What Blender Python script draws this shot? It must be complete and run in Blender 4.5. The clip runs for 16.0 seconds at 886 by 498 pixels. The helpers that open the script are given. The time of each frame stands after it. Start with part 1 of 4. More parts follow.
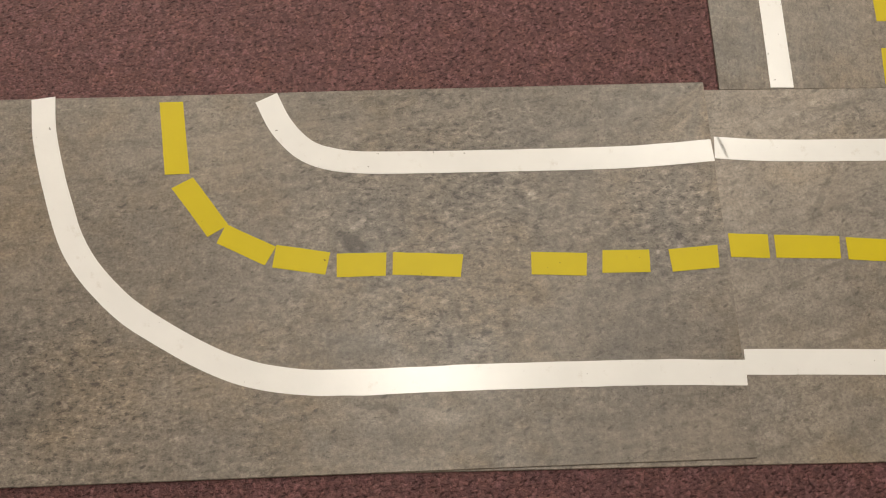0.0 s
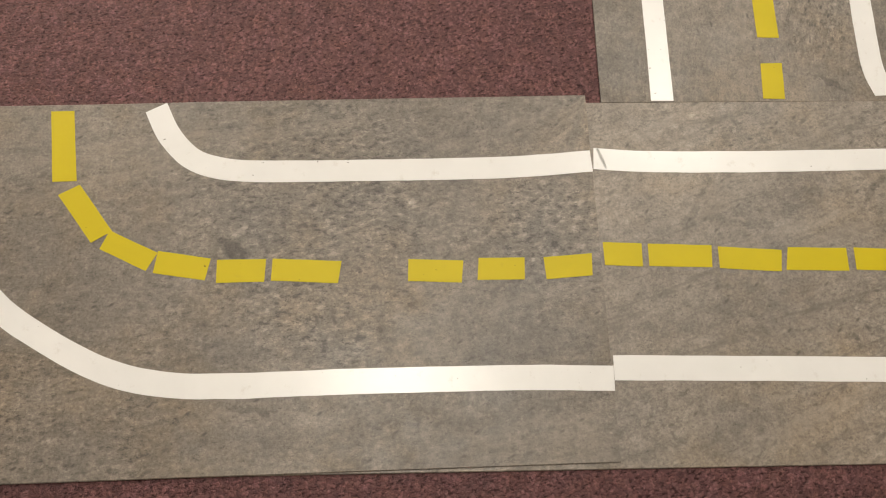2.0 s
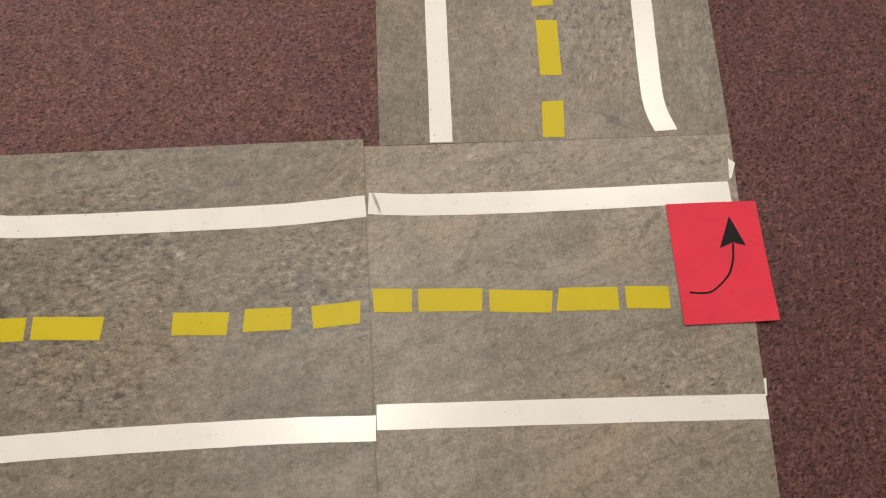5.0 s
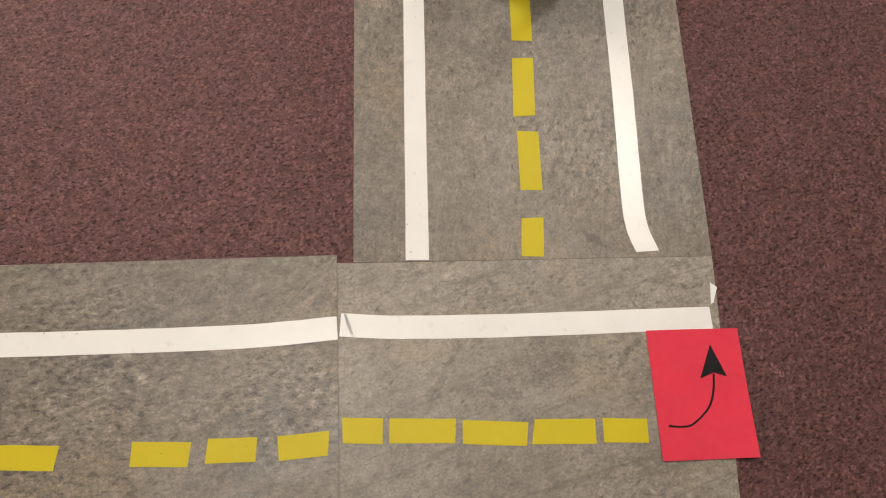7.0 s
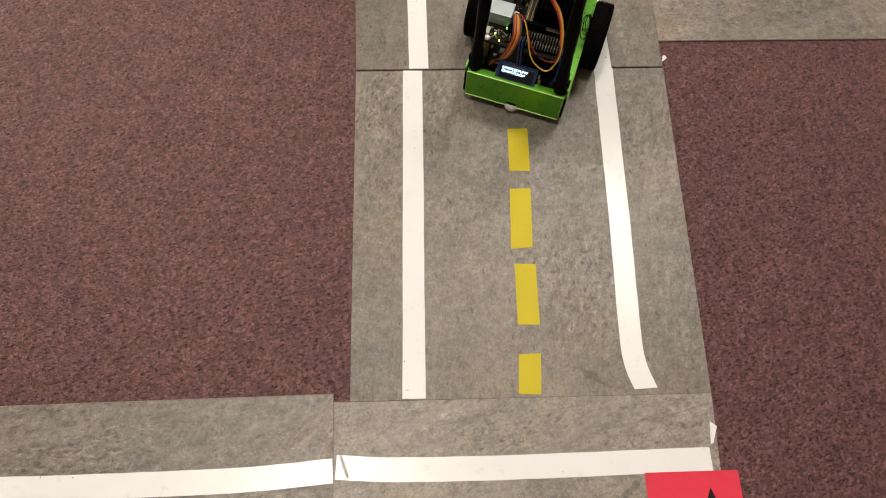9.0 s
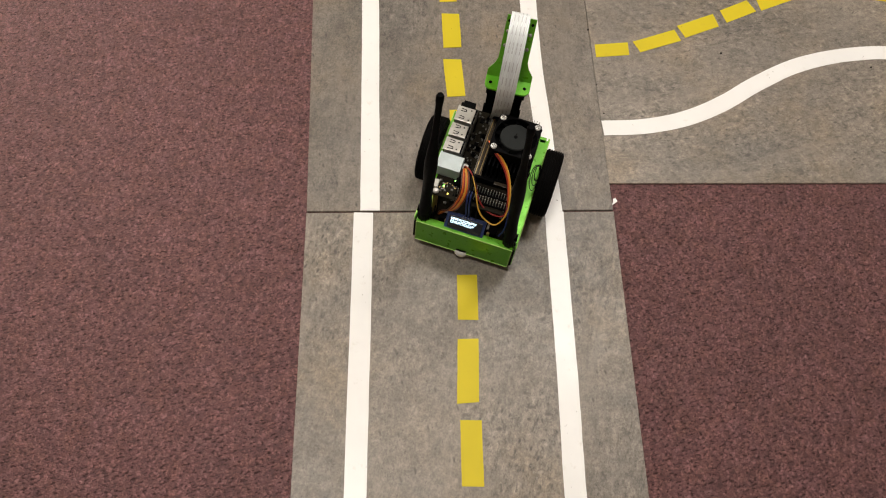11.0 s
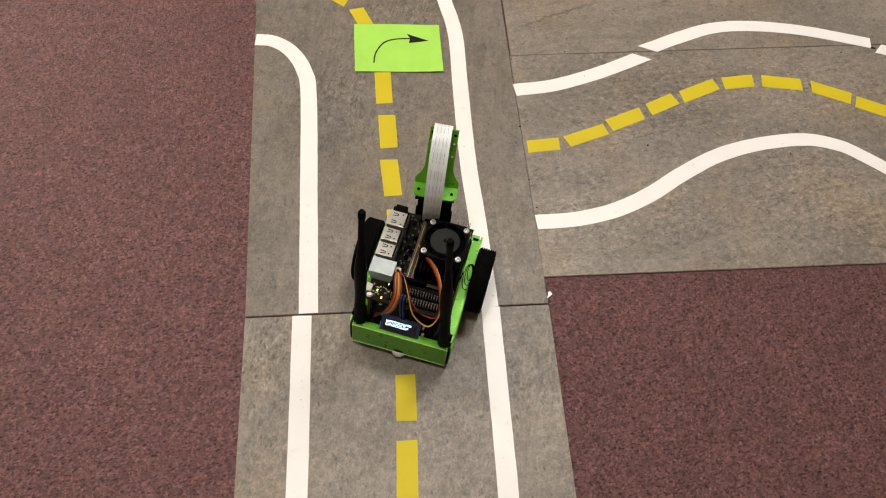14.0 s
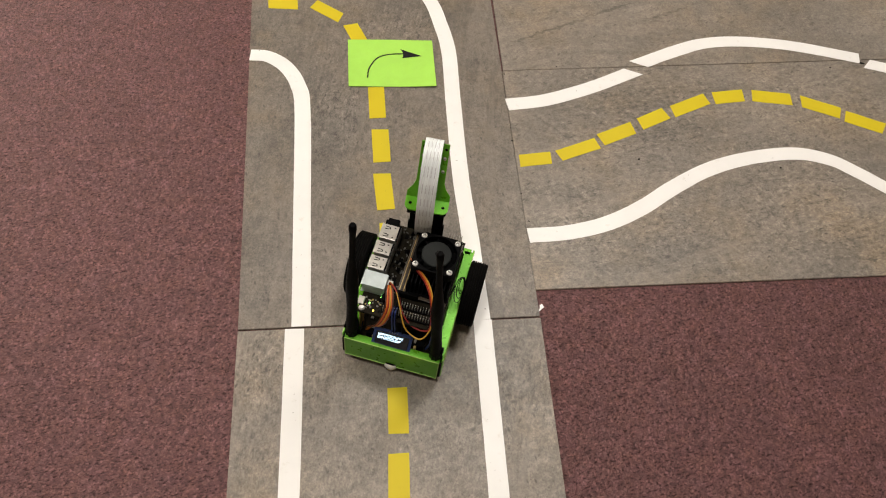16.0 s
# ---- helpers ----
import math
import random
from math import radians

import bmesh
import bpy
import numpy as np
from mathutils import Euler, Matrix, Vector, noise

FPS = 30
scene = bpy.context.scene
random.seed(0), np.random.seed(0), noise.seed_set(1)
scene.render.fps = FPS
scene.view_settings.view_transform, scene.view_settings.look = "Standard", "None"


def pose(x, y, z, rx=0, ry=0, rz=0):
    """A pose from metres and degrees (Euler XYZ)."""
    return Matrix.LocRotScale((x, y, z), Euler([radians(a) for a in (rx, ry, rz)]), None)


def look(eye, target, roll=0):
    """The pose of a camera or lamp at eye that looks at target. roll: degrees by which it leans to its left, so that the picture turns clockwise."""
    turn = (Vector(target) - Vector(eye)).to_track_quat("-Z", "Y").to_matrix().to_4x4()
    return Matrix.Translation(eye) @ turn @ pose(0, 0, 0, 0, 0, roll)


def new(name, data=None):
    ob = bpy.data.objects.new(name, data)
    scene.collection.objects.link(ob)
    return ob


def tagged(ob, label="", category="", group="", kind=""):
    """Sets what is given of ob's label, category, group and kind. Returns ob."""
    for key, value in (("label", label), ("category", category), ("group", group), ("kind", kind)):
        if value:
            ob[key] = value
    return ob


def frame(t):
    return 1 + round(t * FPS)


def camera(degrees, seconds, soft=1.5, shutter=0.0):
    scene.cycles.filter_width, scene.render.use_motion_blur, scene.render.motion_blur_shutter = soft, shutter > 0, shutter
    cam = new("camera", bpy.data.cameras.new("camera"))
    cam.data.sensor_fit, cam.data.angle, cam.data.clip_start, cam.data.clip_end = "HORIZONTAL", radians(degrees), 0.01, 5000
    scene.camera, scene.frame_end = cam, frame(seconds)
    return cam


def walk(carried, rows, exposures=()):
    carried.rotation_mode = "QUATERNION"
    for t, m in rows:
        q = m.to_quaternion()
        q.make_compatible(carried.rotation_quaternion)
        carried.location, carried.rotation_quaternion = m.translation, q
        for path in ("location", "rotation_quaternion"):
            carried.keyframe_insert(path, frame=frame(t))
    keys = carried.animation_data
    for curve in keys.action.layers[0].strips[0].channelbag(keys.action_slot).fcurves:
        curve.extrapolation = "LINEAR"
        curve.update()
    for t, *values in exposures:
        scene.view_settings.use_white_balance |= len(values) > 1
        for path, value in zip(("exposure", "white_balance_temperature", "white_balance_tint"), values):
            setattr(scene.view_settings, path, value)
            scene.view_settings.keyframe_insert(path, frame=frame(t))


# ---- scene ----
cam = camera(59.5, 16.0, soft=1.1)
PATH = [
    (0, (-0.201, -0.327, 0.574), (-0.214, 0.238, -1.345), 2.5),
    (0.5, (-0.185, -0.348, 0.579), (-0.204, 0.268, -1.323), 2.5),
    (1, (-0.163, -0.352, 0.582), (-0.192, 0.283, -1.314), 2.3),
    (1.5, (-0.138, -0.341, 0.581), (-0.156, 0.29, -1.317), 2.6),
    (2, (-0.109, -0.333, 0.584), (-0.114, 0.279, -1.32), 3.6),
    (2.5, (-0.07, -0.33, 0.586), (-0.073, 0.279, -1.319), 4.6),
    (3, (-0.034, -0.322, 0.59), (-0.038, 0.287, -1.315), 4.6),
    (3.5, (0.008, -0.315, 0.59), (0.025, 0.294, -1.315), 5.5),
    (4, (0.044, -0.305, 0.592), (0.074, 0.315, -1.31), 5.8),
    (6.5, (0.062, -0.238, 0.597), (0.133, 0.396, -1.299), 8.1),
    (7, (0.06, -0.202, 0.604), (0.143, 0.463, -1.28), 10.3),
    (7.5, (0.06, -0.177, 0.619), (0.139, 0.516, -1.256), 10.2),
    (8, (0.063, -0.167, 0.623), (0.115, 0.57, -1.236), 8.0),
    (8.5, (0.057, -0.156, 0.625), (0.094, 0.598, -1.227), 6.6),
    (9, (0.07, -0.133, 0.634), (0.107, 0.645, -1.208), 6.2),
    (11.5, (0.099, -0.03, 0.685), (0.182, 0.908, -1.079), 9.1),
    (12, (0.109, -0.027, 0.699), (0.188, 0.975, -1.03), 8.0),
    (12.5, (0.114, -0.023, 0.701), (0.206, 0.993, -1.019), 7.9),
    (13, (0.117, -0.02, 0.7), (0.224, 0.994, -1.02), 8.5),
    (13.5, (0.121, -0.015, 0.704), (0.243, 1.006, -1.012), 9.0),
    (14, (0.126, -0.015, 0.702), (0.264, 1.013, -1.008), 9.3),
    (14.5, (0.133, -0.019, 0.703), (0.284, 1.011, -1.005), 9.6),
    (15, (0.13, -0.015, 0.709), (0.286, 1.024, -0.993), 10.0),
    (15.5, (0.128, -0.015, 0.706), (0.278, 1.034, -0.99), 9.7),
    (16, (0.131, -0.018, 0.706), (0.274, 1.041, -0.985), 9.3),
]
EXPOSURES = [(0, -0.33, 6560, 8), (2, -0.25, 6540, 8), (4, -0.26, 6520, 8), (6.5, -0.30, 6480, 9), (8, -0.16, 6420, 10), (9, -0.13, 6400, 10), (12, -0.12, 6360, 10), (16, -0.13, 6400, 10)]
walk(cam, [(t, look(eye, target, roll)) for t, eye, target, roll in PATH], EXPOSURES)

# ---- light ----
world = bpy.data.worlds.new("room_air")
world.use_nodes = True
world.node_tree.nodes["Background"].inputs[0].default_value = (1.0, 0.95, 0.88, 1)
world.node_tree.nodes["Background"].inputs[1].default_value = 0.15
scene.world = world


def panel_lamp(name, x, y, z, sx, sy, watts, colour):
    d = bpy.data.lights.new(name, "AREA")
    d.shape, d.size, d.size_y, d.energy, d.color = "RECTANGLE", sx, sy, watts, colour
    ob = new(name, d)
    ob.matrix_world = pose(x, y, z)
    return ob


WARM = (1.0, 0.925, 0.83)
panel_lamp("ceiling_lamp", -2.00, 2.35, 2.55, 0.7, 0.9, 79, WARM)
panel_lamp("ceiling_lamp", -0.25, 0.10, 2.55, 0.30, 0.30, 30, WARM)
panel_lamp("ceiling_lamp", 0.85, 1.40, 2.55, 0.6, 0.6, 35, WARM)

# ---- materials ----


class Nodes:
    """A small builder for node materials."""

    def __init__(self, name, rough=0.5, metal=0.0):
        self.m = bpy.data.materials.new(name)
        self.m.use_nodes = True
        self.t = self.m.node_tree
        self.b = self.t.nodes["Principled BSDF"]
        self.b.inputs["Roughness"].default_value = rough
        self.b.inputs["Metallic"].default_value = metal
        self.co = self.t.nodes.new("ShaderNodeTexCoord").outputs["Object"]

    def link(self, a, b):
        self.t.links.new(a, b)

    def noise(self, scale, detail=4, rough=0.6, stretch=None):
        n = self.t.nodes.new("ShaderNodeTexNoise")
        n.inputs["Scale"].default_value, n.inputs["Detail"].default_value, n.inputs["Roughness"].default_value = scale, detail, rough
        self.link(self.coords(stretch), n.inputs["Vector"])
        return n.outputs["Fac"]

    def coords(self, stretch):
        if stretch is None:
            return self.co
        turn = self.t.nodes.new("ShaderNodeMapping")
        turn.inputs["Rotation"].default_value = (0, 0, radians(-stretch[3]))
        self.link(self.co, turn.inputs["Vector"])
        mp = self.t.nodes.new("ShaderNodeMapping")
        mp.inputs["Scale"].default_value = stretch[:3]
        self.link(turn.outputs["Vector"], mp.inputs["Vector"])
        return mp.outputs["Vector"]

    def cells(self, scale, stretch=None, out="Distance"):
        n = self.t.nodes.new("ShaderNodeTexVoronoi")
        n.inputs["Scale"].default_value = scale
        self.link(self.coords(stretch), n.inputs["Vector"])
        return n.outputs[out]

    def ramp(self, fac, *stops):
        n = self.t.nodes.new("ShaderNodeValToRGB")
        e = n.color_ramp.elements
        while len(e) < len(stops):
            e.new(0.5)
        for el, (p, c) in zip(e, stops):
            el.position = p
            el.color = (*c, 1) if isinstance(c, tuple) else (c, c, c, 1)
        self.link(fac, n.inputs["Fac"])
        return n.outputs["Color"]

    def mix(self, fac, a, b, how="MIX"):
        n = self.t.nodes.new("ShaderNodeMix")
        n.data_type, n.blend_type = "RGBA", how
        for k, v in ((0, fac), (6, a), (7, b)):
            socket = n.inputs[k]
            if isinstance(v, (int, float)):
                socket.default_value = v if k == 0 else (v, v, v, 1)
            elif isinstance(v, tuple):
                socket.default_value = (*v, 1)
            else:
                self.link(v, socket)
        return n.outputs[2]

    def colour(self, c):
        if isinstance(c, tuple):
            self.b.inputs["Base Color"].default_value = (*c, 1)
        else:
            self.link(c, self.b.inputs["Base Color"])
        return self

    def rough(self, r):
        self.link(r, self.b.inputs["Roughness"])
        return self

    def bump(self, h, strength, dist):
        n = self.t.nodes.new("ShaderNodeBump")
        n.inputs["Strength"].default_value, n.inputs["Distance"].default_value = strength, dist
        self.link(h, n.inputs["Height"])
        self.link(n.outputs["Normal"], self.b.inputs["Normal"])
        return self

    def done(self):
        return self.m


def worn(name, colour, rough=0.5, metal=0.0, vary=0.12, scale=60.0, fine=900.0, relief=0.0):
    """A plain material with stains and grain at two scales."""
    n = Nodes(name, rough, metal)
    lo = tuple(max(0.0, c * (1 - vary)) for c in colour)
    hi = tuple(min(1.0, c * (1 + vary)) for c in colour)
    big = n.ramp(n.noise(scale), (0.3, lo), (0.7, hi))
    small = n.ramp(n.noise(fine, 2), (0.3, 1 - vary * 0.6), (0.7, 1.0))
    n.colour(n.mix(1.0, big, small, "MULTIPLY"))
    n.rough(n.ramp(n.noise(scale * 2.3), (0.3, max(0.02, rough - 0.08)), (0.7, min(1.0, rough + 0.08))))
    if relief:
        n.bump(n.noise(fine, 3), 0.4, relief)
    return n.done()


def glow(name, colour, strength):
    n = Nodes(name, 0.4)
    n.colour(colour)
    n.b.inputs["Emission Color"].default_value = (*colour, 1)
    n.b.inputs["Emission Strength"].default_value = strength
    return n.done()


def carpet_material():
    n = Nodes("maroon_carpet", 0.5)
    # tufts: distorted cells, each with its own tone; the shade between is painted in
    bend = n.t.nodes.new("ShaderNodeTexNoise")
    bend.inputs["Scale"].default_value, bend.inputs["Detail"].default_value = 260, 2
    n.link(n.co, bend.inputs["Vector"])
    move = n.t.nodes.new("ShaderNodeVectorMath")
    move.operation = "MULTIPLY_ADD"
    n.link(bend.outputs["Color"], move.inputs[0])
    move.inputs[1].default_value = (0.0065, 0.0065, 0)
    n.link(n.co, move.inputs[2])
    cell = n.t.nodes.new("ShaderNodeTexVoronoi")
    cell.inputs["Scale"].default_value = 430
    n.link(move.outputs["Vector"], cell.inputs["Vector"])
    shade_of = n.ramp(cell.outputs["Color"], (0.10, (0.036, 0.0135, 0.0145)), (0.42, (0.078, 0.0315, 0.0325)), (0.70, (0.118, 0.0525, 0.0520)), (0.95, (0.150, 0.075, 0.073)))
    gap_shade = n.ramp(cell.outputs["Distance"], (0.20, 1.10), (0.66, 0.62))
    c = n.mix(1.0, shade_of, gap_shade, "MULTIPLY")
    blotch = n.ramp(n.noise(110, 5, 0.72), (0.36, 0.74), (0.5, 1.05), (0.66, 1.28))
    c = n.mix(1.0, c, blotch, "MULTIPLY")
    # short dark gaps where tufts part: the shade of the pits put into the colour
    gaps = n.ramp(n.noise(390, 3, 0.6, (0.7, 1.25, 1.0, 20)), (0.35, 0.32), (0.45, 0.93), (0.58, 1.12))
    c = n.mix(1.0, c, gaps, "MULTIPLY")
    worn_path = n.ramp(n.noise(30, 4, 0.65), (0.34, 0.87), (0.66, 1.13))
    c = n.mix(1.0, c, worn_path, "MULTIPLY")
    hue = n.ramp(n.noise(48, 4, 0.65), (0.32, (0.97, 1.0, 1.10)), (0.5, (1.0, 1.0, 1.0)), (0.68, (1.05, 1.02, 0.88)))
    c = n.mix(1.0, c, hue, "MULTIPLY")
    tone = n.ramp(n.noise(9, 3), (0.3, 0.90), (0.7, 1.10))
    n.colour(n.mix(1.0, c, tone, "MULTIPLY"))
    n.b.inputs["Sheen Weight"].default_value = 0.10
    n.b.inputs["Sheen Roughness"].default_value = 0.75
    n.b.inputs["Sheen Tint"].default_value = (1.0, 0.62, 0.60, 1)
    # the painted gaps also lose specular, like shaded cavities
    n.link(n.ramp(gaps, (0.2, 0.08), (1.0, 0.60)), n.b.inputs["Specular IOR Level"])
    n.b.inputs["Specular Tint"].default_value = (1.0, 0.64, 0.63, 1)
    pile = n.ramp(cell.outputs["Distance"], (0.0, 1.0), (0.8, 0.35))
    n.bump(n.mix(1.0, pile, gaps, "MULTIPLY"), 0.42, 0.0015)
    return n.done()


def stone_material(name, base, pits, veins, angle, seed, patches=(), stain=None, marks=()):
    """Grey-brown printed vinyl that imitates slate: soft clouds, chipped patches, sparse pits, long veins and single marks."""
    n = Nodes(name, 0.5)
    place = n.co
    mp = n.t.nodes.new("ShaderNodeMapping")
    mp.inputs["Location"].default_value = (seed, seed * 0.7, seed * 0.3)
    n.link(n.co, mp.inputs["Vector"])
    n.co = mp.outputs["Vector"]
    b = base

    def times(k, warm=1.0):
        return (b[0] * k * warm, b[1] * k, b[2] * k / warm)

    def wobbled(scale, reach):
        """The place, pushed about by a noise; its mean push is half the reach."""
        w = n.t.nodes.new("ShaderNodeTexNoise")
        w.inputs["Scale"].default_value, w.inputs["Detail"].default_value = scale, 4
        n.link(place, w.inputs["Vector"])
        v = n.t.nodes.new("ShaderNodeVectorMath")
        v.operation = "MULTIPLY_ADD"
        n.link(w.outputs["Color"], v.inputs[0])
        v.inputs[1].default_value = (*reach, 0)
        n.link(place, v.inputs[2])
        return v.outputs["Vector"]

    rough_rim = wobbled(24, (0.14, 0.10))
    fine_rim = wobbled(130, (0.014, 0.014))

    def blot(x, y, r, strength):
        """A patch of the print with an uneven rim."""
        d = n.t.nodes.new("ShaderNodeVectorMath")
        d.operation = "DISTANCE"
        n.link(rough_rim, d.inputs[0])
        d.inputs[1].default_value = (x + 0.07, y + 0.05, 0)
        return n.ramp(d.outputs["Value"], (r * 0.35, strength), (r, 0.0))

    def mark(x, y, turn, long, wide, strength):
        """One long or round mark of the print with a ragged rim."""
        local = n.t.nodes.new("ShaderNodeMapping")
        local.vector_type = "TEXTURE"
        local.inputs["Location"].default_value = (x + 0.007, y + 0.007, 0)
        local.inputs["Rotation"].default_value = (0, 0, radians(turn))
        local.inputs["Scale"].default_value = (long, wide, 1)
        n.link(fine_rim, local.inputs["Vector"])
        d = n.t.nodes.new("ShaderNodeVectorMath")
        d.operation = "LENGTH"
        n.link(local.outputs["Vector"], d.inputs[0])
        return n.ramp(d.outputs["Value"], (0.55, strength), (0.95, 0.0))

    cloud = n.ramp(n.noise(6, 5, 0.62), (0.32, times(0.80, 0.985)), (0.50, b), (0.70, times(1.16, 1.02)))
    middle = n.ramp(n.noise(34, 5, 0.66), (0.34, 0.92), (0.50, 1.0), (0.66, 1.07))
    c = n.mix(1.0, cloud, middle, "MULTIPLY")
    grain = n.ramp(n.noise(120, 6, 0.70), (0.34, 0.76), (0.50, 1.0), (0.66, 1.19))
    c = n.mix(1.0, c, grain, "MULTIPLY")
    fine = n.ramp(n.noise(460, 3, 0.7), (0.37, 0.80), (0.50, 1.0), (0.63, 1.16))
    c = n.mix(1.0, c, fine, "MULTIPLY")
    grit = n.ramp(n.noise(300, 7, 0.76, (0.75, 1.3, 1.0, angle)), (0.375, 0.56), (0.425, 0.98), (0.575, 1.0), (0.615, 1.26))
    c = n.mix(1.0, c, grit, "MULTIPLY")
    brush = n.ramp(n.noise(30, 6, 0.72, (0.35, 2.0, 1.0, angle)), (0.34, 0.88), (0.66, 1.10))
    c = n.mix(1.0, c, brush, "MULTIPLY")
    rust = n.ramp(n.noise(9, 5, 0.65), (0.30, (0.97, 1.0, 1.05)), (0.50, (1.0, 1.0, 1.0)), (0.68, (1.06, 0.985, 0.86)))
    c = n.mix(1.0, c, rust, "MULTIPLY")
    # where the print shows broken stone
    where = n.ramp(n.noise(8, 5, 0.65), (0.46, 0.10), (0.64, 0.75))
    for x, y, r in patches:
        where = n.mix(1.0, where, blot(x, y, r, 1.0), "LIGHTEN")
    rubble = n.ramp(n.noise(165, 8, 0.74, (0.72, 1.3, 1.0, angle)), (0.405, 0.36), (0.445, 0.86), (0.555, 1.04), (0.585, 1.50))
    c = n.mix(n.mix(1.0, where, pits, "MULTIPLY"), c, n.mix(1.0, c, rubble, "MULTIPLY"))
    hole = n.ramp(n.noise(170, 8, 0.75, (0.7, 1.4, 1.0, angle)), (0.585, 0.0), (0.615, pits))
    c = n.mix(n.mix(1.0, where, hole, "MULTIPLY"), c, times(0.36))
    for scale, share, k, amount in ((170, 0.70, 0.30, 0.90), (105, 0.80, 0.36, 0.85), (120, 0.83, 1.7, 0.65)):
        v = n.t.nodes.new("ShaderNodeTexVoronoi")
        v.inputs["Scale"].default_value = scale
        n.link(n.coords((0.65, 1.5, 1.0, angle + scale)), v.inputs["Vector"])
        chosen = n.ramp(v.outputs["Color"], (share, 0.0), (share + 0.02, 1.0))
        dot = n.ramp(v.outputs["Distance"], (0.14, amount), (0.36, 0.0))
        dot = n.mix(1.0, dot, chosen, "MULTIPLY")
        c = n.mix(n.mix(1.0, where, dot, "MULTIPLY"), c, times(k))
    # single pits and pale grains all over
    for scale, share, k, amount in ((95, 0.52, 0.36, 0.85), (60, 0.62, 0.45, 0.7), (80, 0.72, 1.45, 0.6)):
        v = n.t.nodes.new("ShaderNodeTexVoronoi")
        v.inputs["Scale"].default_value = scale
        n.link(n.coords((0.6, 1.5, 1.0, angle + 0.3 * scale)), v.inputs["Vector"])
        pit = n.mix(1.0, n.ramp(v.outputs["Distance"], (0.07, amount), (0.21, 0.0)), n.ramp(v.outputs["Color"], (share, 0.0), (share + 0.06, 1.0)), "MULTIPLY")
        c = n.mix(pit, c, times(k))
    # broken rims of shallow flakes, with a paler lip: relief shading put into the colour
    flake = n.noise(42, 8, 0.72, (0.8, 1.3, 1.0, angle + 15))
    torn = n.ramp(n.noise(16, 4, 0.6), (0.44, 0.0), (0.60, 1.0))
    rim = n.ramp(flake, (0.470, 0.0), (0.484, 0.55), (0.498, 0.0))
    c = n.mix(n.mix(1.0, rim, torn, "MULTIPLY"), c, times(0.50))
    lip = n.ramp(flake, (0.498, 0.0), (0.512, 0.42), (0.535, 0.0))
    c = n.mix(n.mix(1.0, lip, torn, "MULTIPLY"), c, times(1.45))
    pale = n.ramp(n.noise(95, 6, 0.72), (0.62, 0.0), (0.66, 0.55))
    c = n.mix(n.mix(1.0, where, pale, "MULTIPLY"), c, times(1.6))
    w = n.noise(4.2, 5, 0.5, (0.5, 5.0, 1.0, angle))
    break_up = n.ramp(n.noise(10, 3), (0.36, 0.0), (0.52, 1.0))
    vein = n.ramp(w, (0.484, 0.0), (0.5, veins), (0.516, 0.0))
    c = n.mix(n.mix(1.0, vein, break_up, "MULTIPLY"), c, times(0.55))
    ghost = n.ramp(n.noise(5.2, 5, 0.6, (0.5, 4.0, 1.0, angle + 7)), (0.56, 0.0), (0.60, 0.28), (0.64, 0.0))
    c = n.mix(ghost, c, times(1.40))
    for x, y, turn, long, wide, k, strength in marks:
        c = n.mix(mark(x, y, turn, long, wide, strength), c, n.mix(1.0, c, (k, k, k), "MULTIPLY"))
    if stain:
        c = n.mix(blot(*stain, 0.4), c, n.mix(1.0, c, (1.06, 0.90, 0.66), "MULTIPLY"))
    n.colour(c)
    n.rough(n.ramp(n.noise(45, 4), (0.3, 0.34), (0.7, 0.50)))
    n.bump(n.noise(210, 6, 0.74, (0.75, 1.3, 1.0, angle)), 0.30, 0.0009)
    return n.done()


def tape_material(name, colour, stain, rough):
    n = Nodes(name, rough)
    c = n.ramp(n.noise(26, 3), (0.3, tuple(0.95 * v for v in colour)), (0.7, colour))
    dirt = n.ramp(n.noise(70, 6, 0.7), (0.60, 0.0), (0.78, 0.5))
    c = n.mix(dirt, c, stain)
    specks = n.ramp(n.noise(210, 2, 0.6), (0.735, 0.0), (0.77, 0.75))
    c = n.mix(specks, c, tuple(0.25 * v for v in stain))
    n.colour(c)
    n.b.inputs["Specular IOR Level"].default_value = 0.45
    n.bump(n.noise(330, 3), 0.2, 0.0003)
    return n.done()


